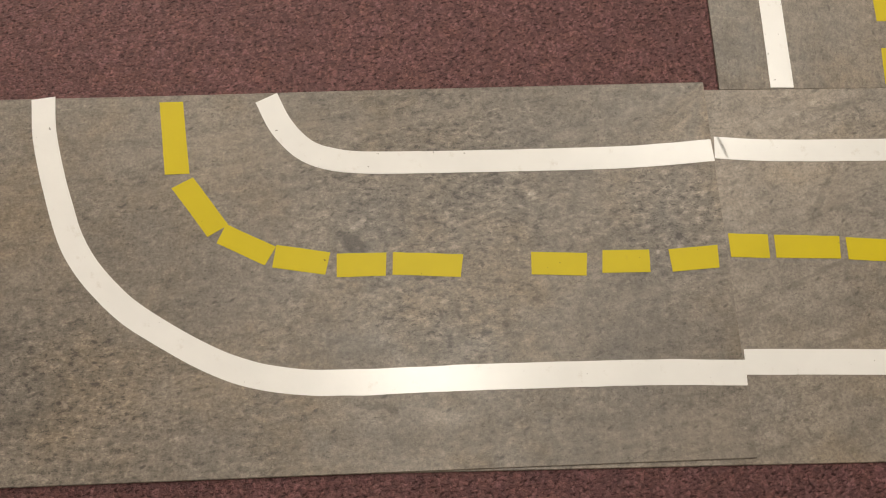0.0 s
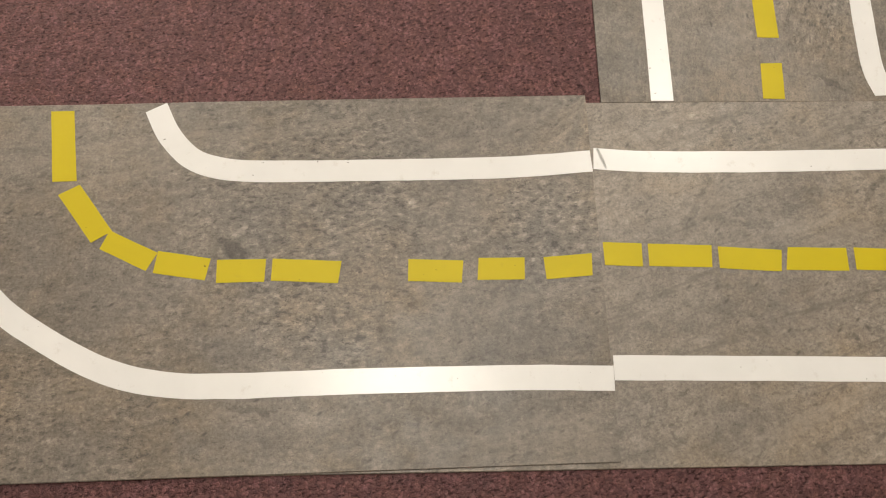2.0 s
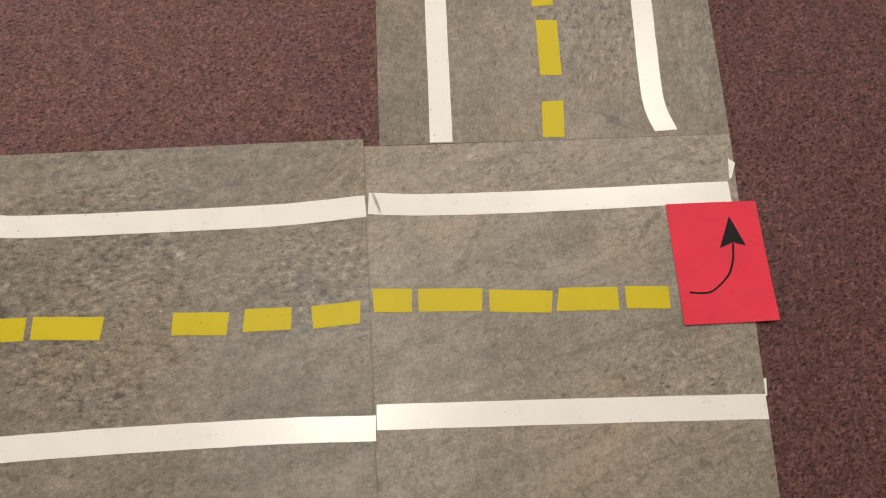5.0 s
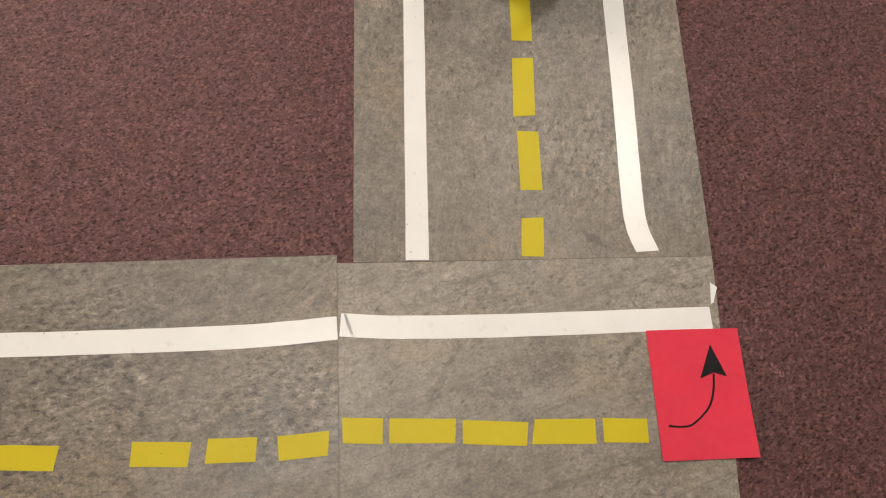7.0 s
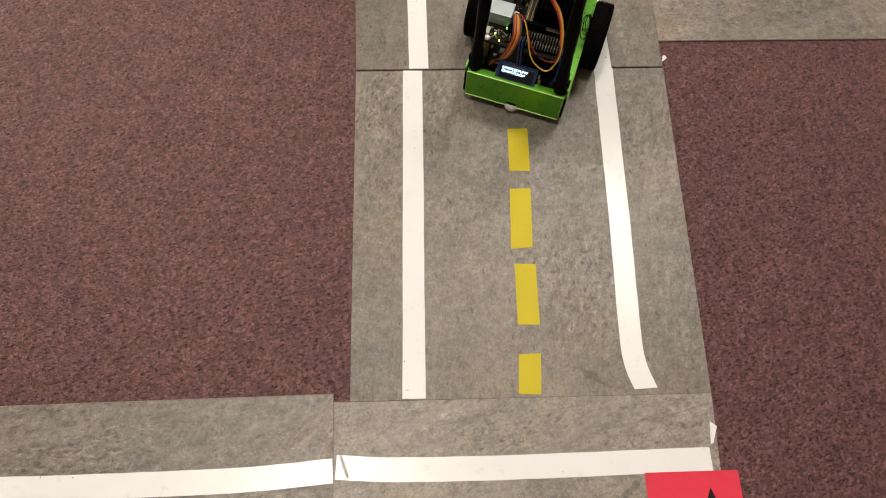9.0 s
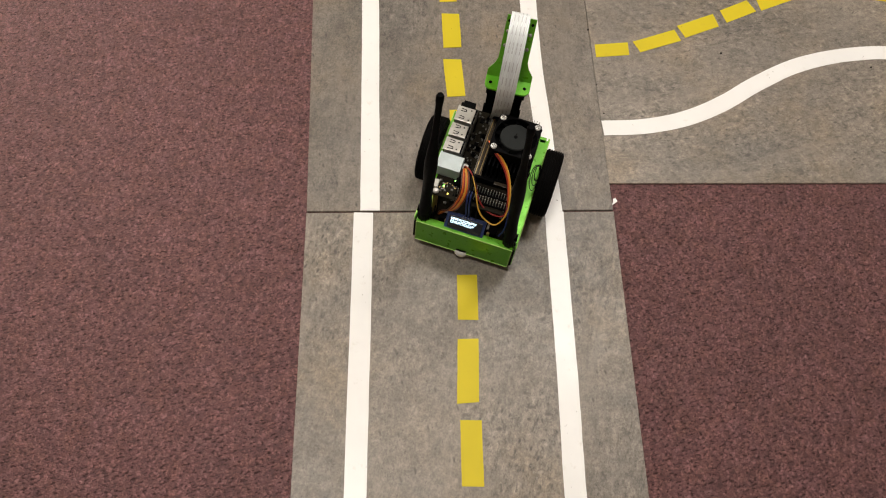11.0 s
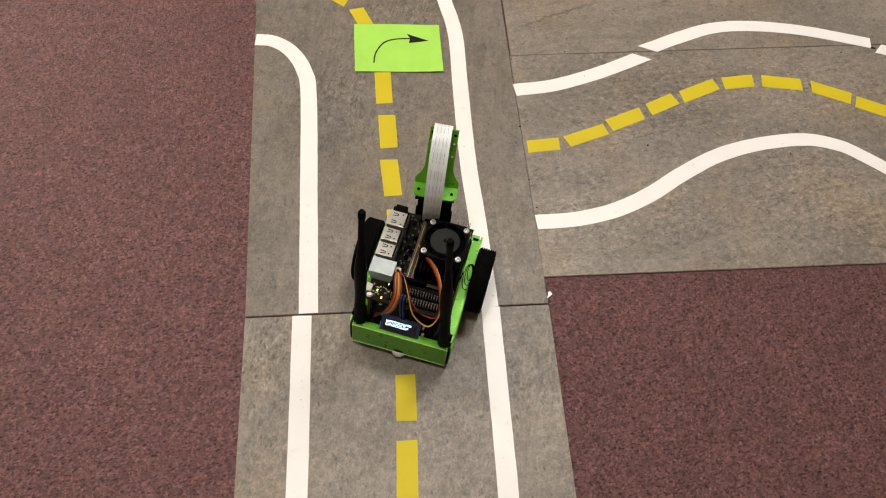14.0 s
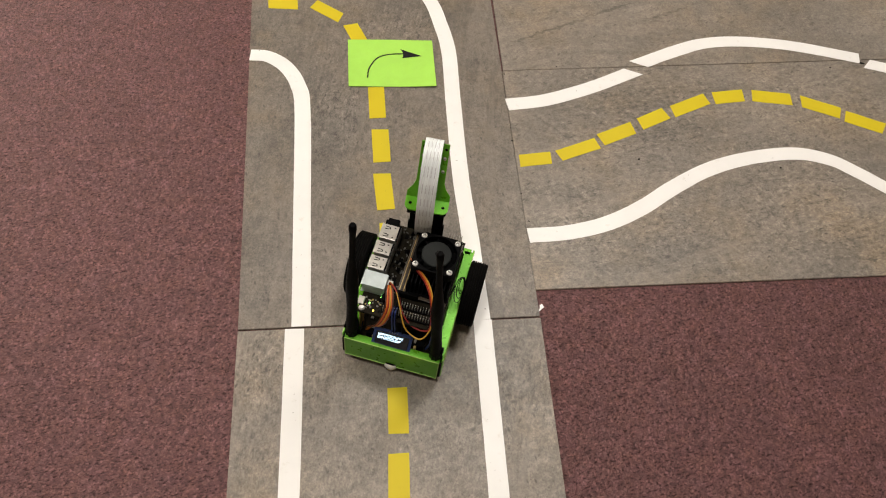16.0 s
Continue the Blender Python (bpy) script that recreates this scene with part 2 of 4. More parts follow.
CARPET = carpet_material()
GREY = (0.209, 0.181, 0.1485)
STONE = {
    "a": stone_material("slate_vinyl_mottled", GREY, 0.95, 0.10, 10, 0.0, ((-0.21, -0.105, 0.15), (-0.03, -0.125, 0.09), (-0.47, -0.29, 0.12), (-0.20, -0.20, 0.10)), (-0.185, -0.185, 0.06),
                        ((-0.276, -0.158, -20, 0.016, 0.008, 0.42, 0.8), (-0.1386, -0.1096, 0, 0.007, 0.005, 1.9, 0.8), (-0.1847, -0.0966, 10, 0.004, 0.003, 1.9, 0.8), (-0.2719, -0.1431, 20, 0.008, 0.004, 1.6, 0.6), (-0.1668, -0.0989, 15, 0.008, 0.004, 0.45, 0.8), (-0.243, -0.281, -3, 0.028, 0.003, 0.5, 0.6))),
    "b": stone_material("slate_vinyl_veined", tuple(1.24 * v for v in GREY), 0.50, 0.60, 22, 3.1, ((0.27, -0.02, 0.07), (0.26, -0.19, 0.08), (0.12, -0.02, 0.07)), None,
                        ((0.090, -0.098, 70, 0.030, 0.005, 0.55, 0.6), (0.240, -0.066, 52, 0.022, 0.004, 0.5, 0.6))),
    "c": stone_material("slate_vinyl_plain", GREY, 0.72, 0.15, 80, 5.7, ((0.03, 0.27, 0.09), (0.26, 0.27, 0.08), (0.20, 0.10, 0.08)), None,
                        ((0.210, 0.030, -20, 0.020, 0.0025, 0.45, 0.7),)),
    "d": stone_material("slate_vinyl_streaked", tuple(0.82 * v for v in GREY), 0.75, 0.45, 82, 8.9, ((0.06, 0.60, 0.10), (0.13, 0.75, 0.08)), None,
                        ((0.2500, 0.400, 98, 0.070, 0.0035, 1.6, 0.5), (0.2400, 0.420, 102, 0.040, 0.0025, 1.5, 0.4), (0.1110, 0.385, 110, 0.032, 0.0035, 0.52, 0.55), (0.0900, 0.440, 100, 0.040, 0.0030, 0.6, 0.4))),
    "e": stone_material("slate_vinyl_pitted", GREY, 0.68, 0.10, 15, 12.3, ((0.44, 0.655, 0.17), (0.62, 0.51, 0.17), (0.33, 0.46, 0.10), (0.68, 0.70, 0.14), (0.46, 0.46, 0.10)), None,
                        ((0.330, 0.600, -40, 0.030, 0.003, 0.5, 0.5), (0.560, 0.690, 10, 0.050, 0.012, 0.6, 0.5))),
    "f": stone_material("slate_vinyl_lined", GREY, 0.3, 0.3, 14, 15.1, (), None,
                        ((0.335, 0.777, 28, 0.075, 0.0035, 0.5, 0.75), (0.420, 0.824, 27, 0.050, 0.0030, 0.5, 0.75), (0.500, 0.825, 27, 0.065, 0.0030, 0.55, 0.6), (0.400, 0.740, 6, 0.090, 0.0040, 0.65, 0.4))),
}
WHITE_TAPE = tape_material("white_tape", (0.84, 0.84, 0.825), (0.48, 0.43, 0.35), 0.28)
YELLOW_TAPE = tape_material("yellow_tape", (0.585, 0.475, 0.006), (0.48, 0.36, 0.02), 0.50)
YELLOW_TAPE.node_tree.nodes["Principled BSDF"].inputs["Specular IOR Level"].default_value = 0.30
RED_PAPER = worn("red_paper", (0.72, 0.028, 0.065), 0.75, 0, 0.06, 30, 700, 0.0002)
GREEN_PAPER = worn("green_paper", (0.36, 0.70, 0.085), 0.75, 0, 0.05, 30, 700, 0.0002)
INK = worn("black_marker", (0.012, 0.011, 0.012), 0.55, 0, 0.3, 120, 900)
INK.node_tree.nodes["Principled BSDF"].inputs["Specular IOR Level"].default_value = 0.15
PAINT_WALL = worn("wall_paint", (0.62, 0.58, 0.52), 0.9, 0, 0.04, 3, 200)
PAINT_CEILING = worn("ceiling_paint", (0.78, 0.76, 0.72), 0.95, 0, 0.03, 3, 300)


# ---- building helpers ----
def part(name, bm, material, parent, label=""):
    me = bpy.data.meshes.new(name)
    bm.normal_update()
    bm.to_mesh(me)
    bm.free()
    me.materials.append(material)
    ob = new(name, me)
    if parent is not None:
        ob.parent = parent
    return tagged(ob, label)


def thing(name, label, category, m=None, group="", kind=""):
    ob = new(name)
    ob.empty_display_size = 0.02
    if m is not None:
        ob.matrix_world = m
    return tagged(ob, label, category, group, kind)


def prism(bm, outline, z0, z1):
    """A slab with the given outline, counter-clockwise."""
    lo = [bm.verts.new((x, y, z0)) for x, y in outline]
    hi = [bm.verts.new((x, y, z1)) for x, y in outline]
    n = len(lo)
    bm.faces.new(hi)
    bm.faces.new(lo[::-1])
    for i in range(n):
        bm.faces.new((lo[i], lo[(i + 1) % n], hi[(i + 1) % n], hi[i]))
    return bm


def box(bm, x0, x1, y0, y1, z0, z1, bevel=0.0):
    made = bmesh.ops.create_cube(bm, size=1.0, matrix=Matrix.Translation(((x0 + x1) / 2, (y0 + y1) / 2, (z0 + z1) / 2)) @ Matrix.Diagonal((x1 - x0, y1 - y0, z1 - z0, 1)))
    if bevel:
        es = list({e for v in made["verts"] for e in v.link_edges})
        bmesh.ops.bevel(bm, geom=es, offset=bevel, segments=2, affect="EDGES", profile=0.5)
    return bm


def rod(bm, a, b, r0, r1=None, sides=16):
    """A cylinder or cone from a to b."""
    a, b = Vector(a), Vector(b)
    q = (b - a).to_track_quat("Z", "Y").to_matrix().to_4x4()
    bmesh.ops.create_cone(bm, cap_ends=True, segments=sides, radius1=r0, radius2=r0 if r1 is None else r1, depth=(b - a).length, matrix=Matrix.Translation((a + b) / 2) @ q)
    return bm


def lathe(bm, profile, m, sides=32):
    """Turns a profile of (radius, height) round the z axis of m."""
    rings = []
    for r, h in profile:
        if r < 1e-6:
            rings.append([bm.verts.new(m @ Vector((0, 0, h)))])
        else:
            rings.append([bm.verts.new(m @ Vector((r * math.cos(2 * math.pi * i / sides), r * math.sin(2 * math.pi * i / sides), h))) for i in range(sides)])
    for p, q in zip(rings, rings[1:]):
        for i in range(sides):
            j = (i + 1) % sides
            if len(p) == 1 and len(q) > 1:
                bm.faces.new((p[0], q[j], q[i]))
            elif len(q) == 1 and len(p) > 1:
                bm.faces.new((p[i], p[j], q[0]))
            elif len(p) > 1:
                bm.faces.new((p[i], p[j], q[j], q[i]))
    return bm


def smooth(points, steps=8):
    """A smooth line through the points (Catmull-Rom)."""
    p = [Vector(q) for q in points]
    p = [2 * p[0] - p[1], *p, 2 * p[-1] - p[-2]]
    out = []
    for i in range(1, len(p) - 2):
        a, b, c, d = p[i - 1:i + 3]
        for k in range(steps):
            t = k / steps
            out.append(0.5 * (2 * b + (c - a) * t + (2 * a - 5 * b + 4 * c - d) * t * t + (3 * b - a - 3 * c + d) * t ** 3))
    return out + [p[-2]]


def tube(bm, points, r, sides=8, steps=8):
    """A round wire along a smooth line."""
    line = smooth(points, steps)
    rings, up = [], Vector((0.31, 0.17, 0.93)).normalized()
    for i, p in enumerate(line):
        d = (line[min(i + 1, len(line) - 1)] - line[max(i - 1, 0)]).normalized()
        u = d.cross(up)
        u = u.normalized() if u.length > 0.05 else d.orthogonal().normalized()
        w = d.cross(u)
        rings.append([bm.verts.new(p + r * (math.cos(a) * u + math.sin(a) * w)) for a in (2 * math.pi * k / sides for k in range(sides))])
    for p, q in zip(rings, rings[1:]):
        for k in range(sides):
            bm.faces.new((p[k], p[(k + 1) % sides], q[(k + 1) % sides], q[k]))
    bm.faces.new(rings[0][::-1])
    bm.faces.new(rings[-1])
    return bm


def shade(ob, angle=35):
    ob.data.shade_smooth()
    ob.data.set_sharp_from_angle(angle=radians(angle))
    return ob


# ---- room ----
PILE = -0.002
bm = bmesh.new()
prism(bm, [(-2.4, -2.2), (2.8, -2.2), (2.8, 2.9), (-2.4, 2.9)], PILE - 0.05, PILE)
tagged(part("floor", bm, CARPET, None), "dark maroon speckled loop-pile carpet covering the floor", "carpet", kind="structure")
for name, x0, x1, y0, y1 in (("wall_north", -2.5, 2.9, 2.9, 3.0), ("wall_south", -2.5, 2.9, -2.3, -2.2), ("wall_west", -2.5, -2.4, -2.2, 2.9), ("wall_east", 2.8, 2.9, -2.2, 2.9)):
    tagged(part(name, box(bmesh.new(), x0, x1, y0, y1, -0.052, 2.6), PAINT_WALL, None), "plain off-white painted room wall", "wall", kind="structure")
tagged(part("ceiling", box(bmesh.new(), -2.5, 2.9, -2.3, 3.0, 2.6, 2.7), PAINT_CEILING, None), "plain white room ceiling", "ceiling", kind="structure")


# ---- road tiles ----
def sag(x):
    """Height of the top of the overlapping tile, which rests on its neighbour and droops to the carpet."""
    k = min(1.0, max(0.0, (x + 0.42) / 0.13))
    return 0.0011 * k * k * (3 - 2 * k) + 0.0002


def flat(x):
    return 0.0


def tile(label, corners, material, top=flat, thick=0.0019):
    """A thin slab; corners from the near left one, counter-clockwise."""
    a, b, c, d = [Vector(p) for p in corners]
    bm, n = bmesh.new(), 24
    rows = []
    for i in range(n + 1):
        t = i / n
        lo, hi = a.lerp(b, t), d.lerp(c, t)
        ring = []
        for p, q in ((lo, hi), (hi, lo)):
            inset = (q - p).normalized() * 0.0006
            ring += [(p.x, p.y, top(p.x) - thick), (p.x, p.y, top(p.x) - 0.0006), (p.x + inset.x, p.y + inset.y, top(p.x))]
        ring = ring[:3] + ring[3:][::-1]
        rows.append([bm.verts.new(v) for v in ring])
    for p, q in zip(rows, rows[1:]):
        for k in range(6):
            bm.faces.new((p[k], q[k], q[(k + 1) % 6], p[(k + 1) % 6]))
    bm.faces.new(rows[0])
    bm.faces.new(rows[-1][::-1])
    bmesh.ops.recalc_face_normals(bm, faces=bm.faces)
    return tagged(part("vinyl_tile", bm, material, None), label, "floor tile", "vinyl tiles of the toy road")


tile("grey mottled stone-look vinyl tile overlapping its neighbour, with a taped bend", [(-0.578, -0.362), (0.030, -0.299), (0.0, 0.0), (-0.607, -0.060)], STONE["a"], sag)
tile("grey veined stone-look vinyl tile at the taped junction", [(-0.283, -0.331), (0.326, -0.278), (0.3135, 0.0205), (-0.30, -0.0325)], STONE["b"])
tile("grey stone-look vinyl tile of the straight road", [(0.014, -0.0060), (0.3135, 0.0195), (0.292, 0.3465), (-0.012, 0.3170)], STONE["c"], lambda x: 0.0002)
tile("grey streaked stone-look vinyl tile with a green card", [(-0.012, 0.3185), (0.2915, 0.3480), (0.244, 0.957), (-0.0747, 0.9257)], STONE["d"])
tile("grey pitted stone-look vinyl tile with a winding taped lane", [(0.2893, 0.379), (0.897, 0.438), (0.872, 0.7742), (0.2653, 0.6952)], STONE["e"])
tile("grey lined stone-look vinyl tile at the edge of the winding lane", [(0.2665, 0.6956), (0.871, 0.7750), (0.850, 1.080), (0.245, 1.000)], STONE["f"])


# ---- tape ----
TAPE = 0.0003


def strip(bm, line, width, top, cut0=0.0, cut1=0.0, lift=0.0):
    """A thin strip along a flat line; the cuts slant its ends."""
    n = len(line)
    rows = []
    run = [0.0]
    for p, q in zip(line, line[1:]):
        run.append(run[-1] + (q - p).length)
    reach = min(0.03, run[-1] * 0.45)
    for i, p in enumerate(line):
        d = (line[min(i + 1, n - 1)] - line[max(i - 1, 0)]).normalized()
        s = Vector((-d.y, d.x))
        c = cut0 * max(0.0, 1 - run[i] / reach) + cut1 * max(0.0, 1 - (run[-1] - run[i]) / reach)
        ring = []
        for side in (-0.5, 0.5):
            q = p + s * width * side + d * c * width * side
            q = q + s * 0.0003 * noise.noise(Vector((q.x * 55, q.y * 55, side * 9)))
            z = top(q.x) + lift
            ring += [(q.x, q.y, z), (q.x, q.y, z + TAPE)]
        rows.append([bm.verts.new(ring[k]) for k in (0, 1, 3, 2)])
    for p, q in zip(rows, rows[1:]):
        for k in range(4):
            bm.faces.new((p[k], p[(k + 1) % 4], q[(k + 1) % 4], q[k]))
    bm.faces.new(rows[0][::-1])
    bm.faces.new(rows[-1])
    bmesh.ops.recalc_face_normals(bm, faces=bm.faces)
    return bm


def lane(label, points, top=flat, width=0.019, cut0=0.0, cut1=0.0):
    line = smooth([Vector(p) for p in points], 10)
    return tagged(part("lane_line", strip(bmesh.new(), line, width, top, cut0, cut1), WHITE_TAPE, None), label, "tape", "white lane lines")


lane("long white tape line round the outside of the bend", [(-0.537, -0.053), (-0.529, -0.086), (-0.510, -0.133), (-0.484, -0.181), (-0.446, -0.217), (-0.403, -0.241), (-0.355, -0.2600), (-0.310, -0.2665), (-0.258, -0.2640), (-0.177, -0.2550), (-0.050, -0.243), (0.025, -0.238)], sag)
lane("white tape line round the inside of the bend", [(-0.357, -0.040), (-0.342, -0.064), (-0.321, -0.083), (-0.299, -0.090), (-0.271, -0.091), (-0.207, -0.086), (-0.074, -0.073), (0.006, -0.061)], sag)
lane("white tape line across the mouth of the junction", [(0.008, -0.058), (0.054, -0.057), (0.145, -0.050), (0.309, -0.034)])
lane("straight white tape line along the near edge", [(0.025, -0.230), (0.175, -0.220), (0.323, -0.211)])
lane("straight white tape line of the side road", [(0.066, 0.000), (0.055, 0.155), (0.043, 0.322)], lambda x: 0.0002)
lane("white tape line of the side road with a bent foot", [(0.2585, 0.0205), (0.2500, 0.043), (0.2465, 0.078), (0.2425, 0.163), (0.2375, 0.245), (0.2315, 0.341)], lambda x: 0.0002, cut0=0.25)
lane("white tape line that bends off the road", [(0.049, 0.325), (0.038, 0.445), (0.023, 0.605), (0.013, 0.649), (-0.005, 0.678), (-0.028, 0.693), (-0.050, 0.694)])
lane("white tape line that leans over towards the card", [(0.2305, 0.341), (0.221, 0.436), (0.210, 0.531), (0.202, 0.644), (0.197, 0.722), (0.186, 0.773), (0.171, 0.818), (0.140, 0.86)])
lane("winding white tape line along the lower edge of the lane", [(0.285, 0.447), (0.331, 0.454), (0.377, 0.469), (0.419, 0.493), (0.465, 0.527), (0.512, 0.556), (0.565, 0.576), (0.623, 0.587), (0.665, 0.581), (0.696, 0.564), (0.731, 0.540), (0.80, 0.50)])
lane("short white tape line with a ragged end", [(0.269, 0.638), (0.319, 0.650), (0.378, 0.676), (0.437, 0.709)], cut1=-0.9)
lane("curved white tape line along the upper edge of the lane", [(0.446, 0.723), (0.492, 0.748), (0.541, 0.770), (0.598, 0.779), (0.669, 0.777), (0.758, 0.762)], cut0=-0.9)
lane("short white tape line with a pointed end", [(0.766, 0.7530), (0.795, 0.7465), (0.86, 0.733)], cut0=0.5)

def fold(label, x, y, turn, long, wide):
    """A pinched crease standing up from a tape."""
    bm = bmesh.new()
    prof = [(-0.5, 0.0), (-0.15, 0.0004), (0.05, 0.0006), (0.3, 0.0002), (0.5, 0.0)]
    rows = []
    for k in range(5):
        t = k / 4 - 0.5
        taper = 1.0 - abs(t) * 1.2
        rows.append([bm.verts.new((u * wide * (0.5 + taper * 0.5), t * long, 0.0004 + z * taper)) for u, z in prof])
    for p, q in zip(rows, rows[1:]):
        for k in range(4):
            bm.faces.new((p[k], p[k + 1], q[k + 1], q[k]))
    bmesh.ops.solidify(bm, geom=bm.faces[:], thickness=0.0002)
    ob = tagged(part("tape_fold", bm, WHITE_TAPE, None), label, "tape")
    ob.matrix_world = pose(x, y, 0, 0, 0, turn)


fold("pinched fold in the white tape at the tile joint", 0.0145, -0.0570, 24, 0.018, 0.003)
fold("small crease across the white tape near the joint", 0.0120, -0.2300, 4, 0.018, 0.004)

BEND = [
    (-0.4185, -0.1110, -0.4335, -0.0490, 0.0189, 0.13, 0.13),
    (-0.3795, -0.1555, -0.4135, -0.1180, 0.0182, 0.10, 0.15),
    (-0.3765, -0.1575, -0.3365, -0.1730, 0.0166, -0.05, 0.04),
    (-0.3335, -0.1730, -0.2920, -0.1760, 0.0181, -0.02, 0.04),
    (-0.2850, -0.1770, -0.2475, -0.1735, 0.0186, -0.02, 0.04),
    (-0.2425, -0.1725, -0.1895, -0.1705, 0.0180, -0.02, 0.09),
    (-0.1365, -0.1650, -0.0940, -0.1630, 0.0180, -0.01, 0.05),
    (-0.0820, -0.1600, -0.0455, -0.1570, 0.0180, 0.08, 0.03),
    (-0.0295, -0.1555, 0.0075, -0.1495, 0.0181, -0.01, 0.11),
]
JUNCTION = [
    (0.0170, -0.1395, 0.0475, -0.1385, 0.0190, -0.07, -0.02),
    (0.0525, -0.1380, 0.1030, -0.1355, 0.0185, -0.01, 0.05),
    (0.1085, -0.1360, 0.1585, -0.1350, 0.0180, -0.04, 0.08),
    (0.1630, -0.1330, 0.2115, -0.1300, 0.0189, 0.17, 0.01),
    (0.2175, -0.1290, 0.2525, -0.1275, 0.0185, -0.01, -0.01),
]
STRAIGHT = [
    (0.1435, 0.2860, 0.1405, 0.3318, 0.0194, -0.03, -0.02),
    (0.1500, 0.2185, 0.1470, 0.2640, 0.0191, 0.01, -0.03),
    (0.1530, 0.1405, 0.1505, 0.2000, 0.0194, -0.11, -0.06),
    (0.1600, 0.0695, 0.1560, 0.1255, 0.0190, 0.02, 0.02),
    (0.1615, 0.0095, 0.1610, 0.0440, 0.0185, -0.04, -0.10),
    (0.1415, 0.3345, 0.1380, 0.3880, 0.0196, -0.01, -0.01),
    (0.1350, 0.4080, 0.1305, 0.4545, 0.0196, 0.00, -0.05),
    (0.1275, 0.4715, 0.1205, 0.5210, 0.0198, -0.02, 0.05),
    (0.1200, 0.5375, 0.1155, 0.5860, 0.0200, -0.06, -0.00),
    (0.1120, 0.6035, 0.1075, 0.6530, 0.0196, -0.06, -0.01),
    (0.0875, 0.7230, 0.0690, 0.7600, 0.0188, 0.02, 0.14),
]
TURN_OFF = [
    (0.0190, 0.7940, 0.0560, 0.7710, 0.0178, -0.04, -0.24),
    (-0.0395, 0.7900, -0.0015, 0.7910, 0.0200, -0.12, -0.11),
]
WINDING = [
    (0.2805, 0.5510, 0.3185, 0.5585, 0.0178, 0.14, 0.14),
    (0.3280, 0.5620, 0.3770, 0.5850, 0.0168, -0.08, 0.03),
    (0.3815, 0.5905, 0.4245, 0.6130, 0.0188, -0.00, 0.21),
    (0.4340, 0.6195, 0.4700, 0.6405, 0.0187, 0.19, -0.00),
    (0.4790, 0.6435, 0.5275, 0.6695, 0.0182, 0.27, 0.10),
    (0.5370, 0.6710, 0.5780, 0.6795, 0.0200, 0.11, 0.21),
    (0.5895, 0.6800, 0.6415, 0.6775, 0.0200, 0.09, -0.00),
    (0.6540, 0.6755, 0.7025, 0.6590, 0.0199, -0.23, 0.01),
    (0.7075, 0.6545, 0.7545, 0.6370, 0.0200, -0.00, 0.19),
]
for dashes, top, where in ((BEND, sag, "in the bend"), (JUNCTION, flat, "across the junction"), (STRAIGHT, lambda x: 0.0002, "along the straight road"), (TURN_OFF, flat, "in the turn past the card"), (WINDING, flat, "in the winding lane")):
    for ax, ay, bx, by, w, c0, c1 in dashes:
        line = [Vector((ax, ay)).lerp(Vector((bx, by)), k / 4) for k in range(5)]
        tagged(part("lane_dash", strip(bmesh.new(), line, w, top, c0, c1), YELLOW_TAPE, None), "short yellow tape dash " + where, "tape", "yellow lane dashes")


# ---- cards with arrows ----
def card(name, label, m, half_x, half_y, material, stroke, head, curl):
    ob = thing(name, label, "card", m)
    bm, n = bmesh.new(), 14
    grid = {}

    def lie(u, v):
        return 0.0009 + curl * max(0.0, u - v - 0.6) ** 2 + 0.0003 * math.sin(3 * u + 2 * v)

    for i in range(n + 1):
        for j in range(n + 1):
            u, v = i / n * 2 - 1, j / n * 2 - 1
            z = lie(u, v)
            grid[i, j] = [bm.verts.new((u * half_x, v * half_y, z + d)) for d in (0.0, 0.0003)]
    for i in range(n):
        for j in range(n):
            q = [grid[i, j], grid[i + 1, j], grid[i + 1, j + 1], grid[i, j + 1]]
            bm.faces.new([p[1] for p in q])
            bm.faces.new([p[0] for p in q][::-1])
    rim = [(i, 0) for i in range(n)] + [(n, j) for j in range(n)] + [(i, n) for i in range(n, 0, -1)] + [(0, j) for j in range(n, 0, -1)]
    for p, q in zip(rim, rim[1:] + rim[:1]):
        bm.faces.new((grid[p][0], grid[q][0], grid[q][1], grid[p][1]))
    shade(part("sheet", bm, material, ob))
    bm = bmesh.new()
    line = smooth([Vector(p) for p in stroke], 8)
    strip(bm, line, 0.0016, flat, 0, 0, 0.0004)
    tip = prism(bmesh.new(), head, 0.0005, 0.0007)
    for inked, kind, says in ((bm, "arrow_shaft", "hand-drawn black marker arc"), (tip, "arrow_head", "hand-drawn black arrow head")):
        for v in inked.verts:
            v.co.z += lie(v.co.x / half_x, v.co.y / half_y)
        part(kind, inked, INK, ob, says)
    return ob

card("red_card", "bright red paper card with a hand-drawn black arrow bending upwards", pose(0.2963, -0.0958, 0, 0, 0, 5.0), 0.0380, 0.0512, RED_PAPER,
     [(-0.0299, -0.0249), (-0.0194, -0.0258), (-0.0098, -0.0238), (0.0037, -0.0124), (0.0097, 0.0004), (0.0123, 0.0145)],
     [(0.0129, 0.0383), (0.0007, 0.0110), (0.0123, 0.0155), (0.0226, 0.0121)], 0.0012)
card("green_card", "lime green paper card with a hand-drawn black arrow curving sideways", pose(0.1248, 0.6953, 0, 0, 0, 4.5), 0.0539, 0.0404, GREEN_PAPER,
     [(-0.0306, -0.0259), (-0.0281, -0.0097), (-0.0185, 0.0069), (-0.0041, 0.0138), (0.0165, 0.0152)],
     [(0.0387, 0.0117), (0.0121, 0.0231), (0.0159, 0.0156), (0.0140, 0.0076)], 0.0006)

